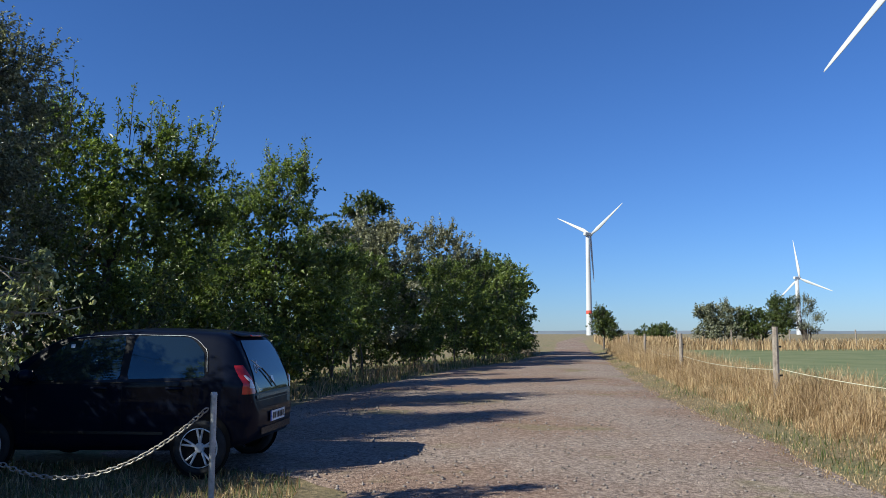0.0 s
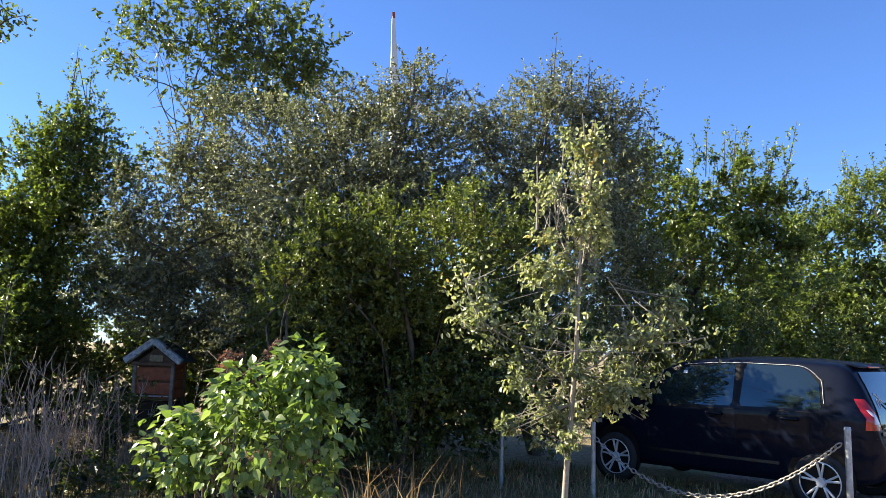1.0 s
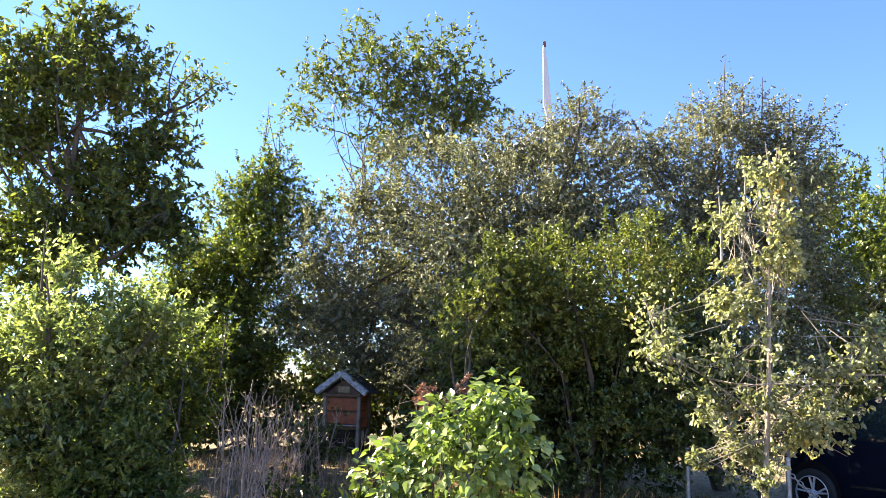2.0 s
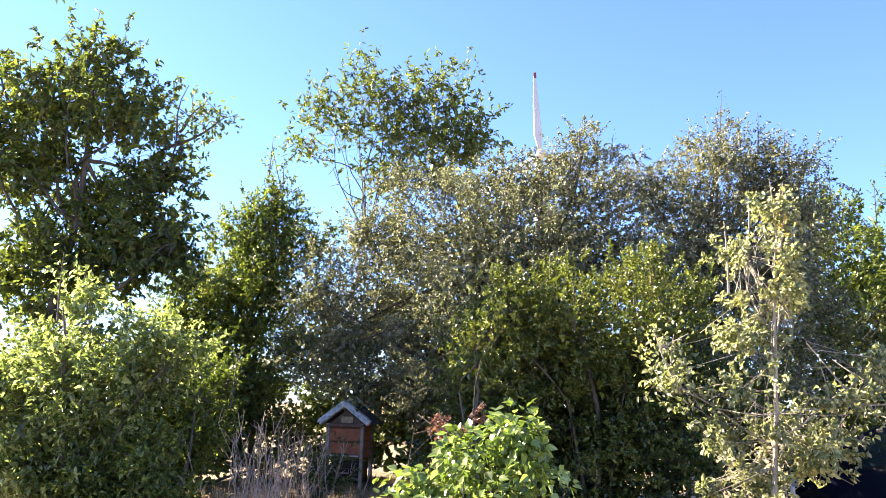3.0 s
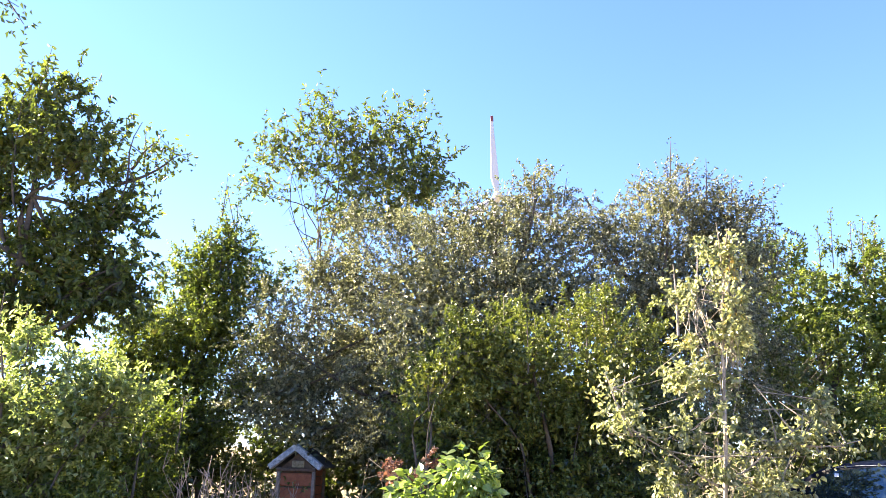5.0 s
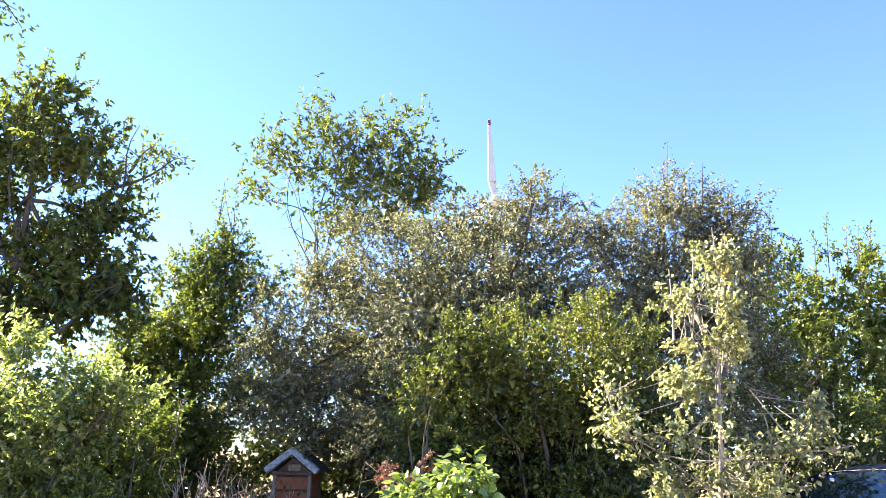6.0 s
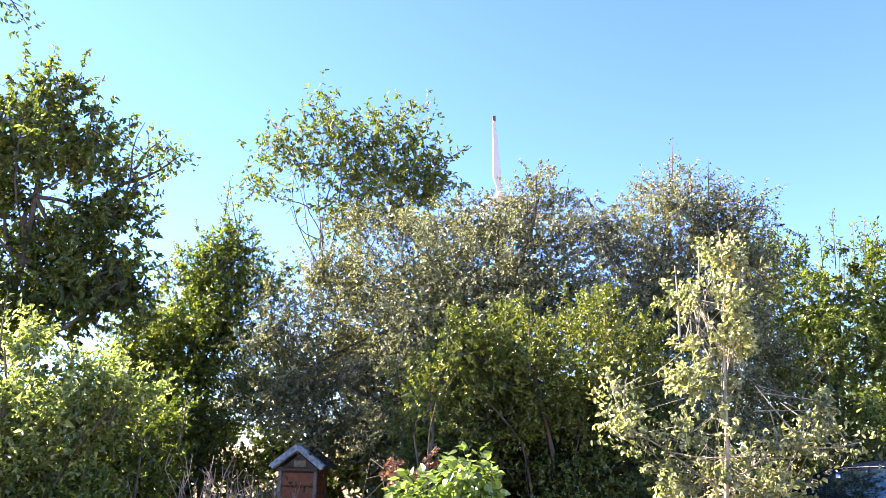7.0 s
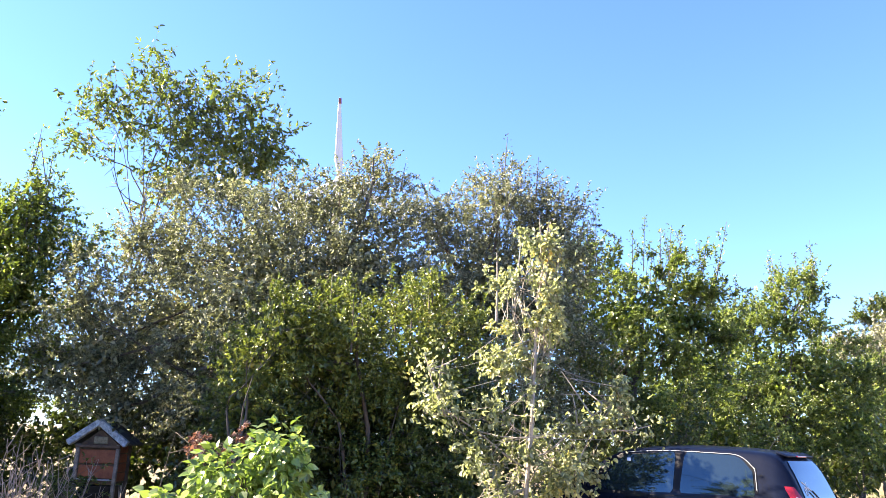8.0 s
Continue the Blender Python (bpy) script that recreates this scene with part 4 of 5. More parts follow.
def broad_bush():
    rng = np.random.default_rng(71)
    base = np.array((-4.64, 2.89, 0.0))
    bush = thing("bush", tuple(base), "broad-leaved bright green bush lit by the sun", "bush")
    L = np.array([(-4.38, 2.96, 1.40, 0.20, 0.18), (-4.29, 3.07, 1.32, 0.14, 0.21), (-4.59, 2.74, 1.26, 0.26, 0.16), (-4.79, 2.56, 1.06, 0.24, 0.13), (-4.29, 2.97, 1.08, 0.20, 0.23), (-4.50, 2.68, 0.95, 0.41, 0.26), (-4.80, 2.44, 0.84, 0.16, 0.14), (-4.36, 3.12, 0.73, 0.16, 0.19)])
    bm = broad_leaf()
    me = bpy.data.meshes.new("leaf")
    bm.to_mesh(me)
    bm.free()
    me.materials.append(LEAF_LILAC_SINGLE)
    paths, n = [], 3300
    pick = rng.choice(len(L), n)
    d = unit(rng.normal(size=(n, 3)))
    p = L[pick, :3] + d * np.clip(1 - np.abs(rng.normal(0, 0.3, (n, 1))), 0.1, 1.1) * L[pick][:, [3, 3, 4]]
    nz = np.array([noise.noise(Vector(q * 3.3)) + 0.5 * noise.noise(Vector(q * 8.0)) for q in p])
    p = p + d * (nz * 0.24)[:, None]
    keep = (p[:, 2] > 0.1) & (nz > -0.26)
    d, p = d[keep], p[keep]
    order = np.argsort(np.linalg.norm(p - [-3.6, 1.9, 1.4], axis=1))
    p, d = p[order], d[order]
    vs, fs, o = [], [], 0
    src = np.array([v.co for v in me.vertices])
    polys = [tuple(q.vertices) for q in me.polygons]
    for i in range(len(p)):
        y = Vector(unit((d[i] * 0.8 + rng.normal(0, 0.45, 3) + [0, 0, -0.35])[None])[0])
        nrm = Vector(d[i] * 0.6 + rng.normal(0, 0.42, 3) + [0, 0, 0.65])
        x = y.cross(nrm).normalized()
        z = x.cross(y)
        s = rng.uniform(0.045, 0.085)
        m = Matrix.Translation(p[i] - base) @ Matrix((x, y, z)).transposed().to_4x4() @ Matrix.Scale(s, 4)
        if i < 300:
            ob = new("leaf", me)
            ob.parent = bush
            ob.matrix_basis = m
        else:
            q = (np.array(m.to_3x3()) @ src.T).T + np.array(m.translation)
            vs.append(q)
            fs += [tuple(k + o for k in f) for f in polys]
            o += len(src)
    rest = link_mesh("foliage", np.concatenate(vs), fs, LEAF_LILAC, bush)
    tagged(rest, kind="stuff")
    for i in range(26):
        goal = p[rng.integers(len(p))]
        paths.append((bent(rng, base + np.append(rng.normal(0, 0.14, 2), -0.05), goal, 6, 0.12), np.linspace(0.014, 0.004, 6)))
    v, f = tubes(paths, 5)
    tagged(tri_mesh("stem_clump", v - base, f, BARK, bush, True), kind="stuff")


# single leaves vary by the object, not by the mesh island
LEAF_LILAC_SINGLE = LEAF_LILAC.copy()
LEAF_LILAC_SINGLE.name = "leaf_broad_green_single"
_n = LEAF_LILAC_SINGLE.node_tree
_info = _n.nodes.new("ShaderNodeObjectInfo")
for _l in list(_n.links):
    if _l.from_socket.name == "Random Per Island":
        _to = _l.to_socket
        _n.links.remove(_l)
        _n.links.new(_info.outputs["Random"], _to)
broad_bush()

tree("shrub", "russet dried flower heads above the bush", "shrub", (-5.6, 3.3, 0), [(-5.55, 3.25, 1.36, 0.18, 0.10), (-5.35, 3.45, 1.5, 0.06, 0.10)], 420, 0.035, LEAF_RED, 72, 0.012, stems=5, holes=0.2, twig=0.1, limbs=1, clump=0.05)
tree("shrub", "small feathery green conifer seedling", "shrub", (-9.4, 4.3, 0), [(-9.4, 4.3, 0.45, 0.28, 0.4), (-9.4, 4.3, 0.8, 0.14, 0.25)], 2600, 0.05, LEAF_MID, 73, 0.012, stems=1, holes=0.2, twig=0.15, limbs=6, wide=0.25)
tree("shrub", "low dark weeds on the clearing", "shrub", (-7.6, 3.9, 0), [(-7.6, 3.9, 0.2, 0.4, 0.25), (-7.0, 4.3, 0.2, 0.35, 0.3), (-8.4, 3.5, 0.15, 0.3, 0.2)], 2600, 0.06, LEAF_DARK, 74, 0.01, stems=3, holes=0.2, twig=0.15, limbs=6)


def dead_stems():
    rng = np.random.default_rng(81)
    root = thing("dead_shrub", (-8.4, 3.0, 0), "clump of dry grey leafless stems", "shrub")
    base = np.array((-8.4, 3.0, 0))
    for cx, cy, n, h in ((-7.95, 2.75, 40, 1.25), (-8.3, 3.15, 22, 1.25), (-8.75, 3.7, 22, 1.1), (-9.15, 4.25, 14, 1.1)):
        paths = []
        for k in range(n):
            a = np.array((cx, cy, -0.05)) + np.append(rng.normal(0, 0.14, 2), 0)
            hh = h * rng.uniform(0.5, 1.12)
            b = a + np.array((rng.normal(0, 0.19) * hh, rng.normal(0, 0.19) * hh, hh))
            w = bent(rng, a, b, 5, 0.08)
            paths.append((w, np.linspace(0.0058, 0.0028, 5)))
            for _ in range(5):
                j = rng.integers(2, 5)
                c = w[j] + np.array((rng.normal(0, 0.06), rng.normal(0, 0.06), rng.uniform(0.06, 0.22)))
                paths.append(([w[j], (w[j] + c) / 2 + rng.normal(0, 0.008, 3), c], [0.0036, 0.003, 0.0022]))
        v, f = tubes(paths, 4)
        tagged(tri_mesh("stem_clump", v - base, f, DEAD, root), kind="stuff")


dead_stems()
rng = np.random.default_rng(9)


def patch_points(n, x0, x1, y0, y1, avoid=True):
    p = np.stack([rng.uniform(x0, x1, n), rng.uniform(y0, y1, n), np.zeros(n)], 1)
    p = p[[not (avoid and road_left(q[1]) - 0.1 < q[0]) for q in p]]
    p[:, 2] = [ground_z(q[0], q[1]) - 0.02 for q in p]
    return p


pts = patch_points(21000, -13, -1.4, 2.5, 9)
blades("short_grass", "short dry grass around the car and the young tree", pts, rng.uniform(0.03, 0.13, len(pts)), STRAW, 16, 0.005, 0.7)
pts = patch_points(9000, -9, -1.4, 2.5, 9)
blades("green_grass", "sparse green grass under the hedge", pts, rng.uniform(0.04, 0.16, len(pts)), GREEN_GRASS, 17, 0.005, 0.6)
pts = np.concatenate([patch_points(90, -6.0, -5.0, 4.4, 5.6), patch_points(70, -7.4, -6.4, 4.6, 5.4)])
blades("dry_grass", "bent dry stalks beside the bush", pts, rng.uniform(0.2, 0.7, len(pts)), STRAW, 18, 0.006, 0.7)
pts = patch_points(26000, -7, 6.5, 17, 62)
pts = pts[[road_left(q[1]) - 4.5 < q[0] < road_left(q[1]) + 0.1 for q in pts]]
fringe = patch_points(12000, -7, 8, 18, 60)
fringe = fringe[[road_left(q[1]) - 1.7 < q[0] < road_left(q[1]) - 0.1 and noise.noise(Vector((q[0] * 0.6, q[1] * 0.3, 11))) > -0.05 for q in fringe]]
blades("dry_grass", "dry blond grass along the shaded foot of the hedge", fringe, rng.uniform(0.15, 0.6, len(fringe)), STRAW, 33, 0.010, 0.5, True)
blades("green_grass", "rough green grass along the foot of the hedge", pts, rng.uniform(0.05, 0.24, len(pts)), GREEN_GRASS, 19, 0.012, 0.7, False)


# loose stones on the gravel
def stones(n, y0, y1, x0, x1, lo, hi, seed):
    r = np.random.default_rng(seed)
    y = y0 + (y1 - y0) * r.uniform(0, 1, n) ** 1.5
    x = r.uniform(x0, x1, n)
    ok = np.array([road_left(b) + 0.1 < a < road_right(b) - 0.05 for a, b in zip(x, y)])
    x, y = x[ok], y[ok]
    ico = np.array([(1, 0, 0), (-1, 0, 0), (0, 1, 0), (0, -1, 0), (0, 0, 0.7), (0, 0, -0.7)], float)
    fc = np.array([(0, 2, 4), (2, 1, 4), (1, 3, 4), (3, 0, 4), (2, 0, 5), (1, 2, 5), (3, 1, 5), (0, 3, 5)])
    m = len(x)
    s = lo + (hi - lo) * r.uniform(0, 1, m) ** 3
    a = r.uniform(0, 6.28, m)
    v = np.repeat(ico[None], m, 0) * r.uniform(0.55, 1.3, (m, 6, 1)) * s[:, None, None]
    ca, sn = np.cos(a)[:, None], np.sin(a)[:, None]
    v = np.stack([v[..., 0] * ca - v[..., 1] * sn, v[..., 0] * sn + v[..., 1] * ca, v[..., 2]], -1) + np.stack([x, y, 0.012 + s * 0.3], 1)[:, None]
    f = (fc[None] + (np.arange(m) * 6)[:, None, None]).reshape(-1, 3)
    return tagged(tri_mesh("gravel", v.reshape(-1, 3), f, STONE), "loose grey stones scattered over the track", "gravel", kind="stuff")


stones(12000, 3.0, 26, -5, 6, 0.006, 0.03, 91)


# ---- wind turbines ----
ROTOR = 63.0            # degrees from +y to +x that all rotors face


def turbine(hub, blade_len, first, label, tower_r=2.0, band=0.0, foot=0.0, facing=ROTOR, red_tip=False):
    hub = Vector(hub)
    root = thing("wind_turbine", (hub.x, hub.y, foot), label, "wind turbine", "wind turbines")
    axis = Vector((math.sin(radians(facing)), math.cos(radians(facing)), 0))
    across_dir = Vector((axis.y, -axis.x, 0))
    h = hub.z - foot
    bm = bmesh.new()
    zs = [0, h * 0.25, h * 0.5, h * 0.75, h - 1.6]
    rings = []
    for z in zs:
        r = tower_r * (1 - 0.42 * z / h)
        rings.append([bm.verts.new((r * math.cos(k * math.pi / 12), r * math.sin(k * math.pi / 12), z)) for k in range(24)])
    for a, b in zip(rings, rings[1:]):
        for k in range(24):
            bm.faces.new((a[k], a[(k + 1) % 24], b[(k + 1) % 24], b[k]))
    bm.faces.new(rings[-1])
    part("tower", bm, WHITE, root, smooth=True)
    if band:
        bm = bmesh.new()
        r = tower_r * (1 - 0.42 * band / h) + 0.02
        bmesh.ops.create_cone(bm, cap_ends=False, segments=24, radius1=r, radius2=r, depth=2.6, matrix=Matrix.Translation((0, 0, band)))
        part("band", bm, RED, root, "red warning band")
    turn = Matrix.Rotation(math.atan2(axis.y, axis.x), 4, "Z")
    bm = bmesh.new()
    box(bm, (6.4, 2.4, 2.6), Matrix.Translation((0, 0, h)) @ turn @ Matrix.Translation((-0.6, 0, 0)), 0.6)
    part("nacelle", bm, WHITE, root, smooth=False)
    centre = Vector((0, 0, h)) + axis * 3.6
    bm = bmesh.new()
    bmesh.ops.create_uvsphere(bm, u_segments=16, v_segments=10, radius=1.45, matrix=Matrix.Translation(centre) @ turn @ Matrix.Diagonal((1.25, 1, 1, 1)))
    hubpart = part("hub", bm, WHITE, root, smooth=True)
    for k in range(3):
        a = radians(first + 120 * k)
        out = across_dir * math.cos(a) + Vector((0, 0, 1)) * math.sin(a)
        side = axis.cross(out).normalized()
        bm = bmesh.new()
        rings = []
        for t, chord, thick in ((0.02, 1.5, 1.4), (0.1, 1.9, 1.1), (0.22, 3.0, 0.75), (0.45, 2.2, 0.45), (0.7, 1.5, 0.28), (0.9, 0.95, 0.16), (0.985, 0.45, 0.08), (1.0, 0.1, 0.03)):
            o = centre + out * (blade_len * t)
            tw = radians(22 * (1 - t))
            s2 = side * math.cos(tw) + axis * math.sin(tw)
            n2 = axis * math.cos(tw) - side * math.sin(tw)
            rings.append([bm.verts.new(o + s2 * (chord * (0.35 * math.cos(q) + 0.12)) * 1.4 + n2 * (thick * 0.5 * math.sin(q))) for q in [i * math.pi / 4 for i in range(8)]])
        for a1, b1 in zip(rings, rings[1:]):
            for i in range(8):
                bm.faces.new((a1[i], a1[(i + 1) % 8], b1[(i + 1) % 8], b1[i]))
        bm.faces.new(rings[0])
        bm.faces.new(rings[-1])
        blade = part("blade", bm, WHITE, root, smooth=True)
        if red_tip:
            bm = bmesh.new()
            box(bm, (0.9, 0.22, blade_len * 0.07), Matrix.Translation(centre + out * (blade_len * 0.955)) @ Matrix((side, axis, out)).transposed().to_4x4(), 0.05)
            part("tip", bm, DARK_RED, blade, "dark red blade tip")
    return root


turbine((110.4, 584.4, 77.0), 37, 34, "white wind turbine with a red band low on its tower", 2.5, 17.5, facing=50.0)
turbine((331, 721, 53), 37, 98, "distant white wind turbine behind the bushes", 2.6)
turbine((-157.0, 163.6, 76.6), 26.5, 86, "white wind turbine rising behind the hedge", 2.2, red_tip=True, facing=128.0)
turbine((83.1, 118.0, 72.7), 35, 217, "close white wind turbine, only a blade showing", 2.2)


# ---- fence on the pasture's edge ----
def fence():
    rng = np.random.default_rng(101)
    root = thing("fence", (6.0, 7.0, 0.22), "wooden stake fence with a pale electric rope", "fence")
    spots = [(6.15, 6.6, 1.35), (6.65, 15.6, 1.42), (8.1, 26.5, 1.3), (10.5, 40.5, 1.25), (13.6, 57, 1.3), (17.2, 75, 1.3), (22, 97, 1.3), (30, 130, 1.3)]
    tops = []
    for x, y, h in spots:
        z = ground_z(x, y)
        bm = bmesh.new()
        lean = Vector((rng.normal(0, 0.015), rng.normal(0, 0.015), 0))
        rings = []
        for t in np.linspace(-0.1, 1, 7):
            r = 0.068 * (1 - 0.1 * t) * rng.uniform(0.95, 1.05)
            rings.append([bm.verts.new(Vector((x - 6.0, y - 7.0, z - 0.22 + h * t)) + lean * h * t + Vector((r * math.cos(k * 0.785), r * math.sin(k * 0.785), 0))) for k in range(8)])
        for a, b in zip(rings, rings[1:]):
            for k in range(8):
                bm.faces.new((a[k], a[(k + 1) % 8], b[(k + 1) % 8], b[k]))
        bm.faces.new(rings[-1])
        post = part("post", bm, POST_WOOD, root, "weathered grey wooden stake")
        for f in (0.32, 0.72):
            bm = bmesh.new()
            bmesh.ops.create_cone(bm, cap_ends=True, segments=8, radius1=0.018, radius2=0.022, depth=0.06,
                                  matrix=Matrix.Translation((x - 6.0 + 0.085, y - 7.0 - 0.03, z - 0.22 + h * f)) @ pose(0, 0, 0, 0, 90, 0))
            part("insulator", bm, PLASTIC, post)
        tops.append((x - 6.0 + 0.12, y - 7.0 - 0.03, z - 0.22 + h * 0.40))
    paths = []
    for a, b in zip(tops, tops[1:]):
        t = np.linspace(0, 1, 9)[:, None]
        p = np.array(a) + (np.array(b) - np.array(a)) * t
        p[:, 2] -= 0.10 * 4 * (t * (1 - t))[:, 0]
        paths.append((p, np.full(9, 0.007)))
    v, f = tubes(paths, 5)
    tri_mesh("rope", v, f, ROPE, root)
    return root


fence()
far_posts = [(24.5, 66.0), (29.0, 65.0), (34.0, 64.0), (39.5, 62.5), (45.0, 61.0), (31.0, 92.0), (20.0, 66.5)]
stake = thing("stake", (*far_posts[0], 0.2), "thin grey stake across the pasture", "stake", "stakes across the pasture")
bm = bmesh.new()
bmesh.ops.create_cone(bm, cap_ends=True, segments=8, radius1=0.07, radius2=0.06, depth=1.7, matrix=Matrix.Translation((0, 0, 0.75)))
part("post", bm, POST_WOOD, stake)
for x, y in far_posts[1:]:
    copy_thing(stake, pose(x, y, 0.2))


# ---- chain barrier ----
def barrier():
    root = thing("chain_barrier", (-1.93, 6.6, 0), "steel posts joined by a sagging weathered chain", "barrier")
    base = Vector((-1.93, 6.6, 0))
    posts = [Vector((-1.93, 6.6, 0)), Vector((-4.55, 7.2, 0)), Vector((-5.75, 7.2, 0))]
    for p, h in zip(posts, (0.99, 0.80, 0.80)):
        bm = bmesh.new()
        bmesh.ops.create_cone(bm, cap_ends=True, segments=16, radius1=0.026, radius2=0.026, depth=h + 0.1, matrix=Matrix.Translation(p - base + Vector((0, 0, h / 2 - 0.05))))
        post = part("post", bm, STEEL, root, smooth=False)
        bm = bmesh.new()
        bmesh.ops.create_cone(bm, cap_ends=True, segments=16, radius1=0.030, radius2=0.024, depth=0.025, matrix=Matrix.Translation(p - base + Vector((0, 0, h + 0.012))))
        part("cap", bm, STEEL, post)
    bm = bmesh.new()
    n1, n2 = 12, 6
    ring = []
    for i in range(n1):
        a = i * 2 * math.pi / n1
        c = Vector((0.034 * math.cos(a), 0.019 * math.sin(a), 0))
        o = Vector((math.cos(a), math.sin(a), 0))
        ring.append([bm.verts.new(c + o * 0.0062 * math.cos(b * 2 * math.pi / n2) + Vector((0, 0, 0.0062 * math.sin(b * 2 * math.pi / n2)))) for b in range(n2)])
    for i in range(n1):
        for b in range(n2):
            bm.faces.new((ring[i][b], ring[i][(b + 1) % n2], ring[(i + 1) % n1][(b + 1) % n2], ring[(i + 1) % n1][b]))
    me = bpy.data.meshes.new("link")
    bm.to_mesh(me)
    bm.free()
    me.materials.append(CHAIN)
    a, b = Vector((-1.96, 6.6, 0.90)), Vector((-4.53, 7.2, 0.66))
    pts = []
    for i in range(401):
        t = i / 400
        q = a.lerp(b, t)
        q.z -= 4 * 0.52 * t * (1 - t)
        pts.append(q)
    step, acc, k, last = 0.055, 0.0, 0, pts[0]
    for q0, q1 in zip(pts, pts[1:]):
        acc += (q1 - q0).length
        if acc >= step:
            acc -= step
            d = (q1 - q0).normalized()
            m = Matrix.Translation(q1 - base) @ d.to_track_quat("X", "Z").to_matrix().to_4x4() @ Matrix.Rotation(radians(35 + 90 * (k % 2)), 4, "X")
            ob = new("link", me)
            ob.parent = root
            ob.matrix_basis = m
            k += 1


barrier()


# ---- parked car ----
def curve(table):
    xs, ys = [t[0] for t in table], [t[1] for t in table]

    def f(a):
        return float(np.interp(a, xs, ys))
    return f


TOP = curve([(0, .60), (.025, .72), (.05, .86), (.08, .97), (.14, 1.11), (.20, 1.235), (.26, 1.33), (.31, 1.385), (.37, 1.42), (.46, 1.443), (.8, 1.469), (1.4, 1.48), (1.9, 1.455), (2.2, 1.41), (2.36, 1.35), (2.95, 1.0), (3.05, .965), (3.3, .88), (3.46, .77), (3.54, .62), (3.56, .5)])
LOW = curve([(0, .42), (.1, .30), (.35, .24), (3.2, .22), (3.45, .24), (3.56, .36)])
WID = curve([(0, .58), (.03, .66), (.08, .725), (.16, .77), (.3, .80), (.7, .82), (2.6, .82), (3.1, .79), (3.35, .70), (3.48, .60), (3.56, .44)])
BELT = curve([(0, .93), (.5, .95), (1.5, .925), (2.5, .90), (3.56, .86)])


def half_width(a, z):
    """The car's half width at a metres from its rear and z above the ground."""
    top, low, w = TOP(a), LOW(a), WID(a)
    belt = min(BELT(a), top - 0.02)
    if z <= belt:
        f = (z - low) / max(belt - low, 0.01)
        return w * (0.94 + 0.06 * math.sin(min(1, max(0, f) * 1.25) * math.pi / 2 * 1.15)) - 0.012 * math.exp(-((z - 0.42) / 0.03) ** 2)
    f = min(1.0, (z - belt) / max(top - belt, 0.01))
    side = w * (0.985 - 0.20 * f ** 1.2)
    if f > 0.9:
        side *= math.sqrt(max(0.0, 1 - ((f - 0.9) / 0.1) ** 2.2))
    return side


def rear_at(y, z):
    """How far from the rear the surface lies at a height and a sideways distance."""
    lo, hi = 0.0, 0.6
    if half_width(lo, z) >= abs(y) and TOP(lo) > z:
        return 0.0
    for _ in range(28):
        mid = (lo + hi) / 2
        if TOP(mid) > z and half_width(mid, z) >= abs(y):
            hi = mid
        else:
            lo = mid
    return hi


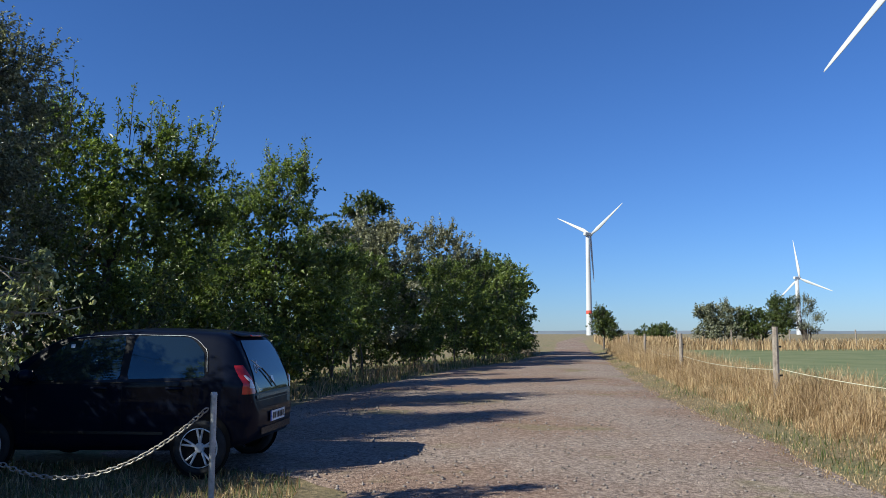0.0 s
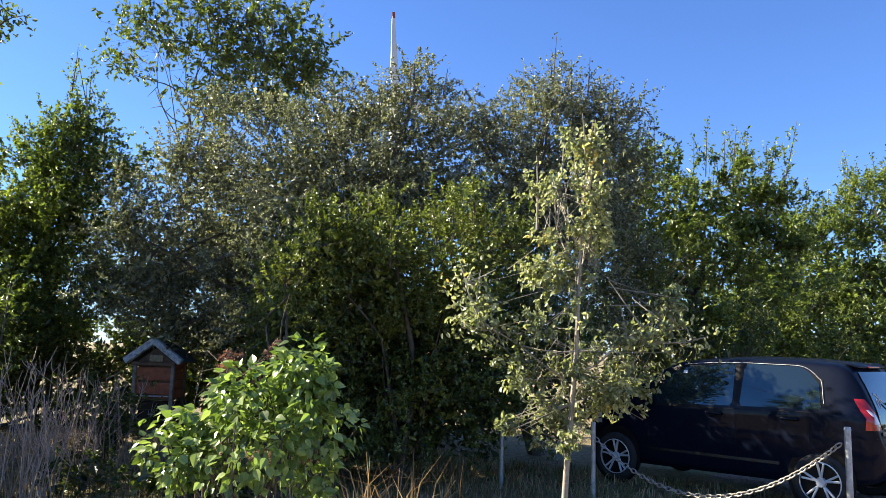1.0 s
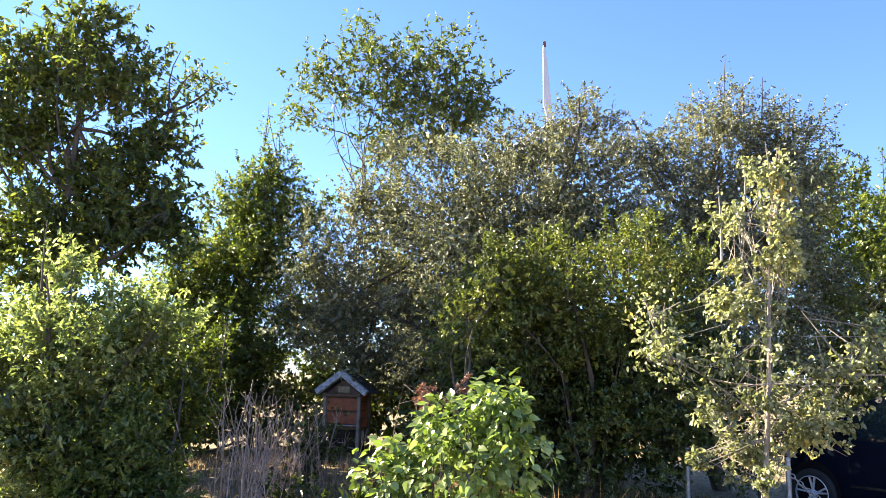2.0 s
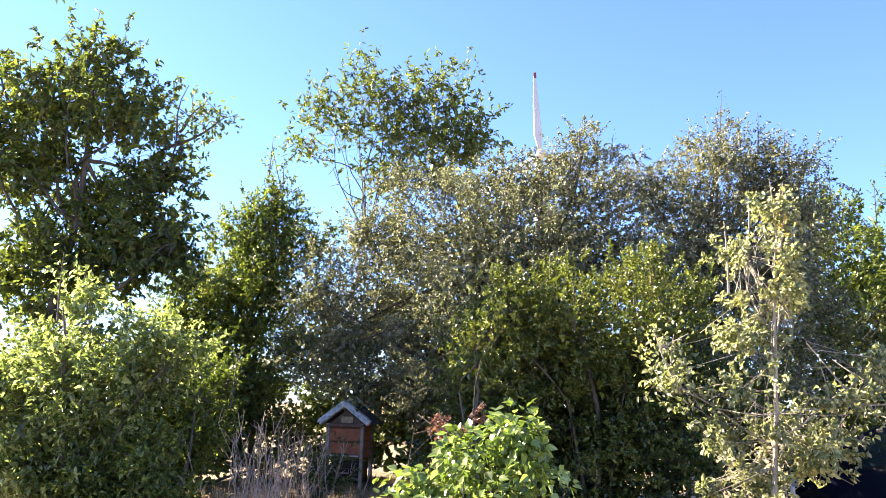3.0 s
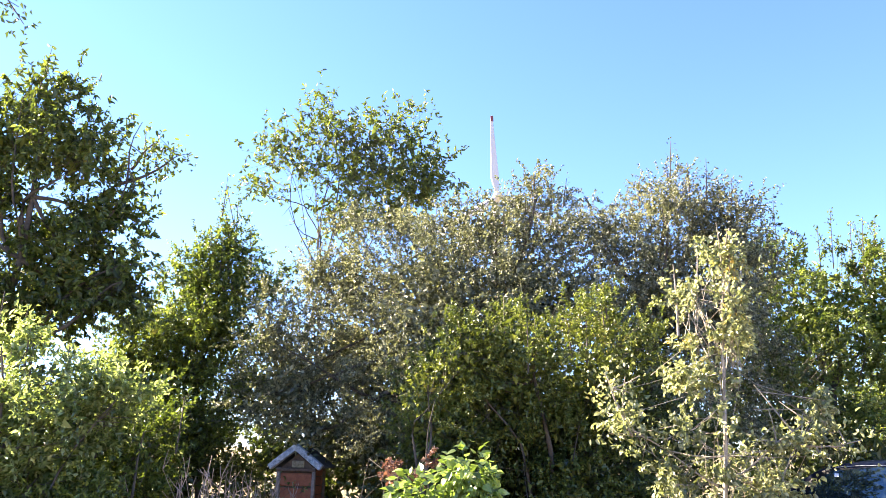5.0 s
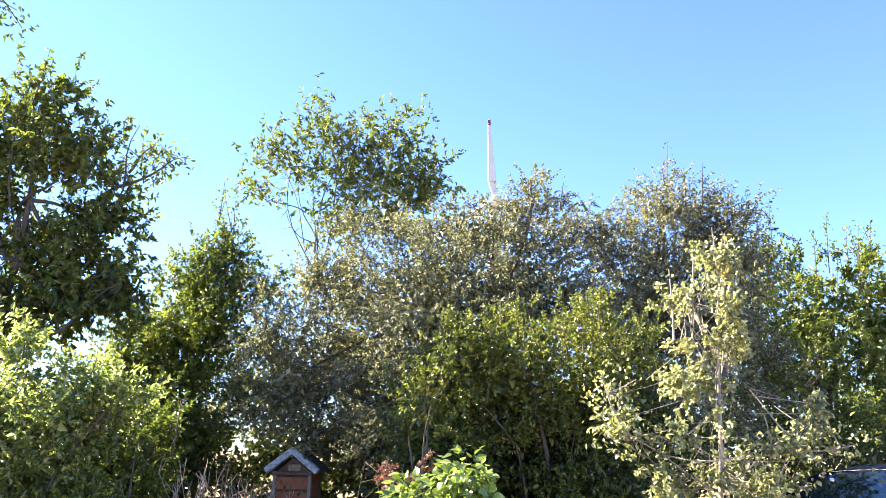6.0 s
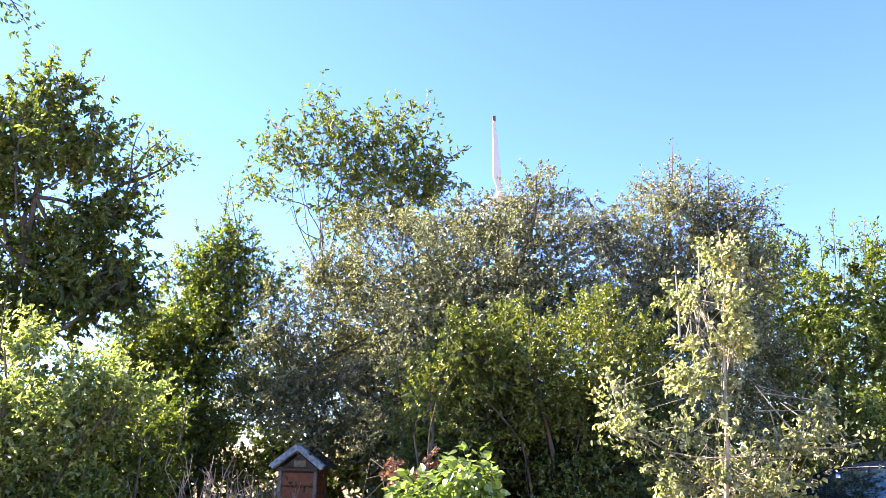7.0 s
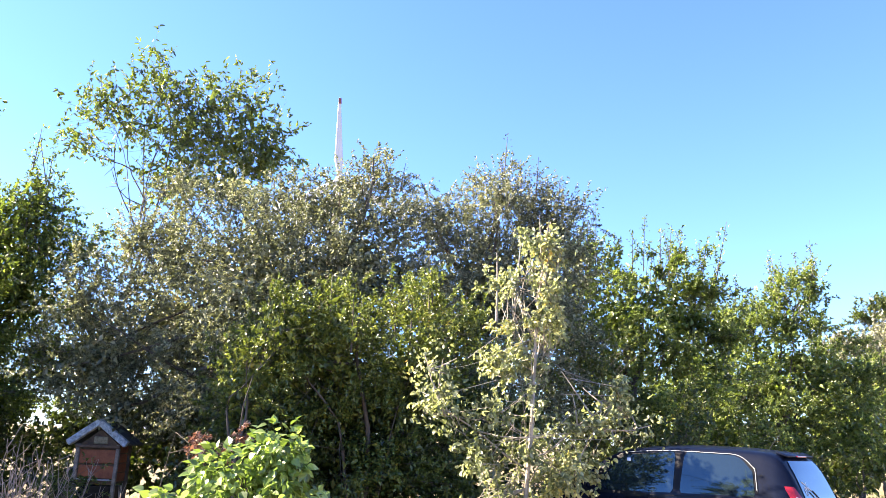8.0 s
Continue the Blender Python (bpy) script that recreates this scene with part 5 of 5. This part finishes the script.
def car():
    # the car's frame: a forwards from the rear bumper, y to its left, z up
    fwd = Vector((-0.995, 0.0975, 0)).normalized()
    left = Vector((0, 0, 1)).cross(fwd)
    rear_hub = Vector((-2.57, 8.34, 0.02))
    origin = rear_hub - fwd * 0.56 - left * 0.80
    root = thing("car", tuple(origin), "glossy blue-black five-door hatchback parked in the shade", "car", turn=math.degrees(math.atan2(fwd.y, fwd.x)))
    # body
    bm = bmesh.new()
    sts = sorted(set([0, .012, .025, .05, .09, .12, .16, .2, .24, .28, .32, .355, .39, .425, .46, .5, .56, .65, .8, 1.0, 1.2, 1.4, 1.65, 1.9, 2.05, 2.2, 2.3, 2.36, 2.5, 2.65, 2.8, 2.95, 3.05, 3.18, 3.3, 3.38, 3.46, 3.5, 3.54, 3.56]))
    rings = []
    for a in sts:
        top, low = TOP(a), LOW(a)
        belt = min(BELT(a), top - 0.02)
        zs = [low + (belt - low) * k / 9 for k in range(10)] + [belt + (top - belt) * f for f in (.15, .3, .45, .6, .75, .88, .93, .965, .985, .996)]
        right = [(a, -half_width(a, z), z) for z in zs]
        lft = [(a, half_width(a, z), z) for z in reversed(zs)]
        ring = [(a, 0, low)] + right + [(a, 0, top)] + lft
        rings.append([bm.verts.new(p) for p in ring])
    n = len(rings[0])
    for r1, r2 in zip(rings, rings[1:]):
        for k in range(n):
            bm.faces.new((r1[k], r1[(k + 1) % n], r2[(k + 1) % n], r2[k]))
    bm.faces.new(rings[0])
    bm.faces.new(rings[-1])
    body = part("body", bm, PAINT, root, smooth=True)
    body.scale = (1, 1, 1.05)

    def side_patch(name, fn, us, vs, mat, parent, off, sgn, label="", smooth=True):
        """A skin on the flank: fn(u, v) gives distance from the rear and height."""
        bm = bmesh.new()
        g = []
        for u in us:
            col = []
            for v in vs:
                a, z = fn(u, v)
                col.append(bm.verts.new((a, sgn * (half_width(a, z) + off), z)))
            g.append(col)
        for c1, c2 in zip(g, g[1:]):
            for k in range(len(vs) - 1):
                bm.faces.new((c1[k], c1[k + 1], c2[k + 1], c2[k]))
        return part(name, bm, mat, parent, label, smooth)

    lin = lambda n: [i / n for i in range(n + 1)]

    def window(a0, a1, z0b, z0f, z1b, z1f, slant0, slant1, arch=0.0):
        def fn(u, v):
            zb, zt = z0b + (z0f - z0b) * u, z1b + (z1f - z1b) * u - arch * max(0.0, 1 - u / 0.3) ** 2.2
            lo, hi = a0 + slant0 * v, a1 + slant1 * v
            inset = max(0.0, abs(v - 0.5) - 0.38) / 0.12
            du = inset ** 2 * 0.035
            u2 = du + u * (1 - 2 * du)
            return lo + (hi - lo) * u2, zb + (zt - zb) * v
        return fn

    for sgn in (1, -1):
        # black window surround, then the panes
        side_patch("window_surround", window(0.49, 2.78, .935, .89, 1.40, 1.355, .05, -.52, 0.10), lin(24), lin(8), INK_AND_SHADE, body, 0.003, sgn)
        side_patch("window", window(0.53, 1.40, .955, .935, 1.375, 1.395, .05, -.03, 0.12), lin(12), lin(8), GLASS, body, 0.007, sgn, "dark tinted side window")
        side_patch("window", window(1.48, 2.62, .935, .91, 1.395, 1.335, .0, -.46), lin(12), lin(8), GLASS, body, 0.007, sgn, "dark tinted side window")
        # bright strip along the top of the windows
        rim = window(0.50, 1.44, .945, .93, 1.388, 1.404, .05, -.03, 0.115)
        line = [rim(0.0, 0.25 + 0.7 * k / 8) for k in range(9)] + [rim(k / 16, 1.0) for k in range(17)] + [(1.41 + 0.7 * k / 8, 1.404 - 0.035 * (k / 8) ** 2) for k in range(1, 9)]
        v, f = tubes([(np.array([(a, sgn * (half_width(a, z) + 0.008), z) for a, z in line]), [0.0032] * len(line))], 5)
        tri_mesh("trim", v, f, STEEL, body)
        # door gaps
        for a0 in (0.66, 1.44, 2.52):
            side_patch("door_gap", lambda u, v, a0=a0: (a0 + 0.006 * u + (0.07 * max(0, (0.55 - (0.34 + 0.6 * v)) / 0.2) if a0 < 1 else 0), 0.34 + 0.6 * v), lin(1), lin(10), INK_AND_SHADE, body, 0.0025, sgn)
        side_patch("sill_strip", lambda u, v: (0.98 + 1.55 * u, 0.395 + 0.03 * v), lin(10), lin(1), PLASTIC, body, 0.012, sgn)
        for a0 in (0.78, 1.62):
            bm = bmesh.new()
            y0 = half_width(a0 + 0.07, 0.86)
            box(bm, (0.19, 0.03, 0.032), Matrix.Translation((a0 + 0.07, sgn * (y0 + 0.022), 0.86)), 0.011)
            part("door_handle", bm, PAINT, body, smooth=True)
            # matte black skin on the flat flank: the handle recess's shade as colour
            side_patch("handle_shade", lambda u, v, a0=a0: (a0 - 0.01 + 0.16 * u, 0.835 + 0.05 * v), lin(4), lin(2), INK_AND_SHADE, body, 0.003, sgn)
        # mirror
        bm = bmesh.new()
        bmesh.ops.create_uvsphere(bm, u_segments=16, v_segments=10, radius=1, matrix=Matrix.Translation((2.50, sgn * 0.90, 0.985)) @ Matrix.Diagonal((0.07, 0.105, 0.068, 1)))
        part("mirror", bm, PAINT, body, smooth=True)
        bm = bmesh.new()
        box(bm, (0.05, 0.10, 0.03), Matrix.Translation((2.52, sgn * 0.80, 0.945)), 0.01)
        part("mirror_arm", bm, PLASTIC, body)
        # tail lamps: red with a clear lower wedge
        for name, mat, z0, z1, off in (("tail_lamp", LAMP_RED, .80, 1.09, .010), ("lamp_wedge", LAMP_CLEAR, .86, .99, .013)):
            bm = bmesh.new()
            g = []
            for i in range(9):
                col = []
                t = i / 8
                z = z0 + (z1 - z0) * t
                for k in range(9):
                    u = k / 8
                    if name == "tail_lamp":
                        w_in, arc = 0.60 + 0.07 * t ** 1.3, 0.05 * (1 - t) ** 0.5 + 0.02
                    else:
                        w_in, arc = 0.61 + 0.085 * t, 0.0
                    # run from the back face round the corner to the flank
                    if u < 0.6:
                        y = w_in + (0.715 - w_in) * (u / 0.6)
                        a = rear_at(y, z)
                    else:
                        a = rear_at(0.715, z) + arc * (u - 0.6) / 0.4
                        y = half_width(a, z)
                    col.append(bm.verts.new((a - off, sgn * (y + off * 0.7), z)))
                g.append(col)
            for c1, c2 in zip(g, g[1:]):
                for k in range(8):
                    bm.faces.new((c1[k], c1[k + 1], c2[k + 1], c2[k]))
            part(name, bm, mat, body, "red tail lamp" if name == "tail_lamp" else "", True)
        # wheels
        for a0 in (0.56, 2.98):
            bm = bmesh.new()
            m = Matrix.Translation((a0, sgn * 0.805, 0.30)) @ pose(0, 0, 0, 90, 0, 0)
            # flat black disc: the wheel arch's shaded hollow as colour, no opening cut
            bmesh.ops.create_circle(bm, cap_ends=True, segments=36, radius=0.335, matrix=m)
            part("arch_shade_disc", bm, INK_AND_SHADE, body)
            wheel = new("wheel")
            wheel.parent = root
            wheel.matrix_basis = Matrix.Translation((a0, sgn * 0.755, 0.288)) @ pose(0, 0, 0, 90, 0, 0 if sgn < 0 else 180) @ pose(0, 0, 0, 0, 0, 17)
            prof = [(0.205, -0.08), (0.245, -0.09), (0.278, -0.078), (0.288, -0.05), (0.288, 0.05), (0.278, 0.078), (0.245, 0.09), (0.205, 0.08)]
            bm = bmesh.new()
            seg = 40
            rr = [[bm.verts.new((r * math.cos(k * 2 * math.pi / seg), r * math.sin(k * 2 * math.pi / seg), z)) for r, z in prof] for k in range(seg)]
            for k in range(seg):
                for i in range(len(prof) - 1):
                    bm.faces.new((rr[k][i], rr[k][i + 1], rr[(k + 1) % seg][i + 1], rr[(k + 1) % seg][i]))
            part("tyre", bm, RUBBER, wheel, smooth=True)
            bm = bmesh.new()
            prof = [(0.207, -0.08), (0.207, 0.086), (0.197, 0.088), (0.185, 0.06), (0.18, 0.0), (0.02, 0.0)]
            rr = [[bm.verts.new((r * math.cos(k * 2 * math.pi / seg), r * math.sin(k * 2 * math.pi / seg), z)) for r, z in prof] for k in range(seg)]
            for k in range(seg):
                for i in range(2):
                    bm.faces.new((rr[k][i], rr[k][i + 1], rr[(k + 1) % seg][i + 1], rr[(k + 1) % seg][i]))
            for k in range(5):
                for off in (-11, 11):
                    ang = k * 72 + off * 0.72
                    box(bm, (0.16, 0.021, 0.024), pose(0, 0, 0, 0, 0, ang) @ Matrix.Translation((0.115, 0.0, 0.062)) @ pose(0, 0, 0, 0, -6, 4 if off > 0 else -4), 0.006)
            bmesh.ops.create_cone(bm, cap_ends=True, segments=20, radius1=0.055, radius2=0.045, depth=0.03, matrix=Matrix.Translation((0, 0, 0.062)))
            part("rim", bm, ALLOY, wheel, "silver twin-spoke alloy rim", False)
            bm = bmesh.new()
            # black disc paints the darkness seen between the spokes
            bmesh.ops.create_circle(bm, cap_ends=True, segments=36, radius=0.2, matrix=Matrix.Translation((0, 0, 0.005)))
            part("spoke_shade_disc", bm, INK_AND_SHADE, wheel)

    def rear_patch(name, pts_fn, nu, nv, mat, off, label=""):
        bm = bmesh.new()
        g = []
        for i in range(nu + 1):
            col = []
            for k in range(nv + 1):
                y, z = pts_fn(i / nu, k / nv)
                col.append(bm.verts.new((rear_at(y, z) - off, y, z + off * 0.3)))
            g.append(col)
        for c1, c2 in zip(g, g[1:]):
            for k in range(nv):
                bm.faces.new((c1[k], c1[k + 1], c2[k + 1], c2[k]))
        return part(name, bm, mat, body, label, True)

    # glass hatch in one piece down to the handle strip
    rear_patch("rear_window", lambda u, v: ((u * 2 - 1) * (0.60 - 0.10 * v) * (1 - 0.08 * max(0, abs(v - .5) - .4) / .1), 0.80 + 0.54 * v), 16, 14, GLASS, 0.008, "dark glass tailgate")
    rear_patch("tailgate_strip", lambda u, v: ((u * 2 - 1) * 0.60, 0.745 + 0.035 * v), 16, 2, PLASTIC, 0.012)
    rear_patch("bumper_gap", lambda u, v: ((u * 2 - 1) * 0.70, 0.715 + 0.008 * v), 16, 1, INK_AND_SHADE, 0.006)
    # plate, with its writing as bars
    plate = rear_patch("number_plate", lambda u, v: ((u * 2 - 1) * 0.26, 0.475 + 0.11 * v), 4, 2, PLATE, 0.022, "white number plate")
    for y0, w in ((0.15, 0.05), (0.08, 0.04), (-0.01, 0.05), (-0.08, 0.04), (-0.14, 0.04), (-0.20, 0.04)):
        rear_patch("plate_bar", lambda u, v, y0=y0, w=w: (y0 - w * 0.5 + w * u, 0.497 + 0.065 * v), 1, 1, INK_AND_SHADE, 0.026).parent = plate
    rear_patch("plate_band", lambda u, v: (0.22 + 0.04 * u, 0.475 + 0.11 * v), 1, 1, PLATE_BLUE, 0.025).parent = plate
    rear_patch("bumper_insert", lambda u, v: ((u * 2 - 1) * 0.52, 0.37 + 0.07 * v), 12, 2, PLASTIC, 0.010)
    rear_patch("badge", lambda u, v: (-0.045 + 0.09 * u, 0.875 + 0.075 * v), 3, 3, ALLOY, 0.016)
    # roof spoiler, third lamp, aerial, wiper, stickers
    bm = bmesh.new()
    box(bm, (0.13, 0.96, 0.022), Matrix.Translation((0.325, 0, 1.408)) @ pose(0, 0, 0, 0, -18, 0), 0.009)
    part("spoiler", bm, PAINT, body, smooth=True)
    bm = bmesh.new()
    box(bm, (0.02, 0.34, 0.016), Matrix.Translation((0.258, 0, 1.390)), 0.005)
    part("brake_lamp", bm, LAMP_RED, body)
    v, f = tubes([(np.array([(0.62, 0, 1.44), (0.56, 0, 1.53), (0.47, 0, 1.63)]), [0.006, 0.004, 0.003])], 6)
    tri_mesh("aerial", v, f, PLASTIC, body)
    wp = [(-0.02 + 0.30 * t, 0.845 + 0.20 * t) for t in lin(6)]
    v, f = tubes([(np.array([(rear_at(y, z) - 0.03, y, z) for y, z in wp]), [0.008] * 7)], 5)
    tri_mesh("wiper", v, f, PLASTIC, body)
    ring = [(0.43 + 0.035 * math.cos(t * 6.283), 1.045 + 0.042 * math.sin(t * 6.283)) for t in lin(16)]
    arrow = [(0.46, 1.14), (0.38, 1.105), (0.22, 1.03), (0.05, 0.90)]
    head = [(0.33, 1.13), (0.36, 1.095), (0.345, 1.05)]
    v, f = tubes([(np.array([(rear_at(y, z) - 0.012, y, z) for y, z in pl]), [0.004] * len(pl)) for pl in (ring, arrow, head)], 4)
    tri_mesh("sticker", v, f, PLATE, body)["label"] = "thin white line sticker"
    side_patch("sticker", lambda u, v: (2.06 + 0.05 * u, 1.27 + 0.035 * v), lin(1), lin(1), PLATE, body, 0.0095, 1, "small white sticker")
    # windscreen and front lamps
    bm = bmesh.new()
    g = []
    for i in range(9):
        a = 2.42 + 0.5 * i / 8
        g.append([bm.verts.new((a, (k / 4 - 1) * (half_width(a, TOP(a) - 0.06) * 0.93), TOP(a) + 0.012 - 0.035 * (k / 4 - 1) ** 2)) for k in range(9)])
    for c1, c2 in zip(g, g[1:]):
        for k in range(8):
            bm.faces.new((c1[k], c1[k + 1], c2[k + 1], c2[k]))
    part("windscreen", bm, GLASS, body, smooth=True)
    for sgn in (1, -1):
        side_patch("headlamp", lambda u, v: (3.22 + 0.24 * u, 0.64 + (0.05 + 0.11 * (1 - 0.4 * u)) * v), lin(5), lin(3), LAMP_CLEAR, body, 0.006, sgn)


car()


# ---- insect hotel ----
def insect_hotel():
    hw, dp = 0.36, 0.52
    root = thing("insect_hotel", (-11.38, 5.98, 0.27), "orange-brown wooden insect hotel with a pale gable roof", "insect hotel", turn=HOTEL_TURN)
    root.scale = (0.83, 0.83, 0.83)
    bm = bmesh.new()
    box(bm, (2 * hw - 0.08, dp - 0.08, 0.70), Matrix.Translation((0, dp / 2 + 0.02, 0.86)), 0.01)
    part("body", bm, FRAME_WOOD, root)
    for z, h, x in ((0.72, 0.22, 0.004), (0.985, 0.24, -0.003)):
        bm = bmesh.new()
        box(bm, (2 * hw - 0.07, 0.03, h), Matrix.Translation((x, 0.035, z)) @ pose(0, 0, 0, 0, x * 120, 0), 0.012)
        part("board", bm, BOX_WOOD, root)
    for k in range(4):
        bm = bmesh.new()
        box(bm, (0.025, dp - 0.12, 0.15), Matrix.Translation((hw - 0.015, dp / 2 + 0.02, 0.63 + 0.165 * k)), 0.008)
        part("side_board", bm, BOX_WOOD, root)
    for x in (-hw, hw):
        for y in (0.02, dp):
            bm = bmesh.new()
            box(bm, (0.065, 0.065, 1.24), Matrix.Translation((x, y, 0.58)) @ pose(0, 0, 0, 0, x * 2, 0), 0.01)
            part("post", bm, POST_WOOD if y < 0.1 else FRAME_WOOD, root)
    bm = bmesh.new()
    box(bm, (2 * hw - 0.10, 0.05, 0.022), Matrix.Translation((0, 0.005, 0.585)), 0.005)
    part("ledge", bm, ROOF_BOARD, root)
    # lower compartment with a few stacked tubes of brick
    # solid box whose black colour imitates the open compartment's dark inside
    bm = bmesh.new()
    box(bm, (2 * hw - 0.10, dp - 0.14, 0.42), Matrix.Translation((0, dp / 2 + 0.05, 0.27)), 0.01)
    part("lower_shade_box", bm, INK_AND_SHADE, root)
    for k in range(3):
        bm = bmesh.new()
        box(bm, (0.17, 0.03, 0.025), Matrix.Translation((-0.2 + 0.2 * k, 0.075, 0.16 + 0.09 * (k % 2))) @ pose(0, 0, 0, 0, 8 * (k - 1), 0), 0.005)
        part("slat", bm, POST_WOOD, root)
    # gable filled with reed, pale barge boards, felt roof that runs well back
    bm = bmesh.new()
    a = [bm.verts.new(p) for p in ((-hw, 0.06, 1.19), (hw, 0.06, 1.19), (0, 0.06, 1.46))]
    b = [bm.verts.new(p) for p in ((-hw, dp, 1.19), (hw, dp, 1.19), (0, dp, 1.46))]
    bm.faces.new(a), bm.faces.new(b)
    for i in range(3):
        bm.faces.new((a[i], a[(i + 1) % 3], b[(i + 1) % 3], b[i]))
    part("gable", bm, FRAME_WOOD, root)
    bm = bmesh.new()
    box(bm, (0.26, 0.03, 0.13), Matrix.Translation((0.02, 0.045, 1.27)), 0.02)
    part("reed_bundle", bm, REED, root)
    for sgn in (-1, 1):
        ang = math.degrees(math.atan2(0.36, 0.50))
        bm = bmesh.new()
        box(bm, (0.64, dp + 0.34, 0.03), Matrix.Translation((sgn * 0.25, dp / 2 + 0.12, 1.385)) @ pose(0, 0, 0, 0, sgn * ang, 0), 0.006)
        part("roof_panel", bm, ROOF_FELT, root)
        bm = bmesh.new()
        box(bm, (0.68, 0.11, 0.12), Matrix.Translation((sgn * 0.262, -0.04, 1.405)) @ pose(0, 0, 0, 4 * sgn, sgn * ang, 0), 0.02)
        part("barge_board", bm, ROOF_BOARD, root, "pale blue-grey weathered board")
    bm = bmesh.new()
    box(bm, (2 * hw + 0.1, 0.05, 0.05), Matrix.Translation((0, 0.0, 1.16)), 0.01)
    part("lintel", bm, FRAME_WOOD, root)


HOTEL_TURN = 34.0
insect_hotel()

# tall tree beside the clearing, of which only hanging tips come into view
tree("tree", "tall dark-leaved tree with hanging branch tips", "tree", (-10.0, -4.9, 0), [(-9.7, -4.6, 7.4, 0.7, 0.8), (-10.2, -5.2, 6.6, 0.8, 0.8)], 7000, 0.09, LEAF_DARK, 95, 0.13, holes=0.4, wide=0.42, rise=-0.3, inner=0.06,
     extra=[((-9.8, -4.3, 7.5), (-10.05, 0.82, 6.72), 40), ((-9.9, -0.4, 6.95), (-10.02, 0.9, 6.5), 90)])
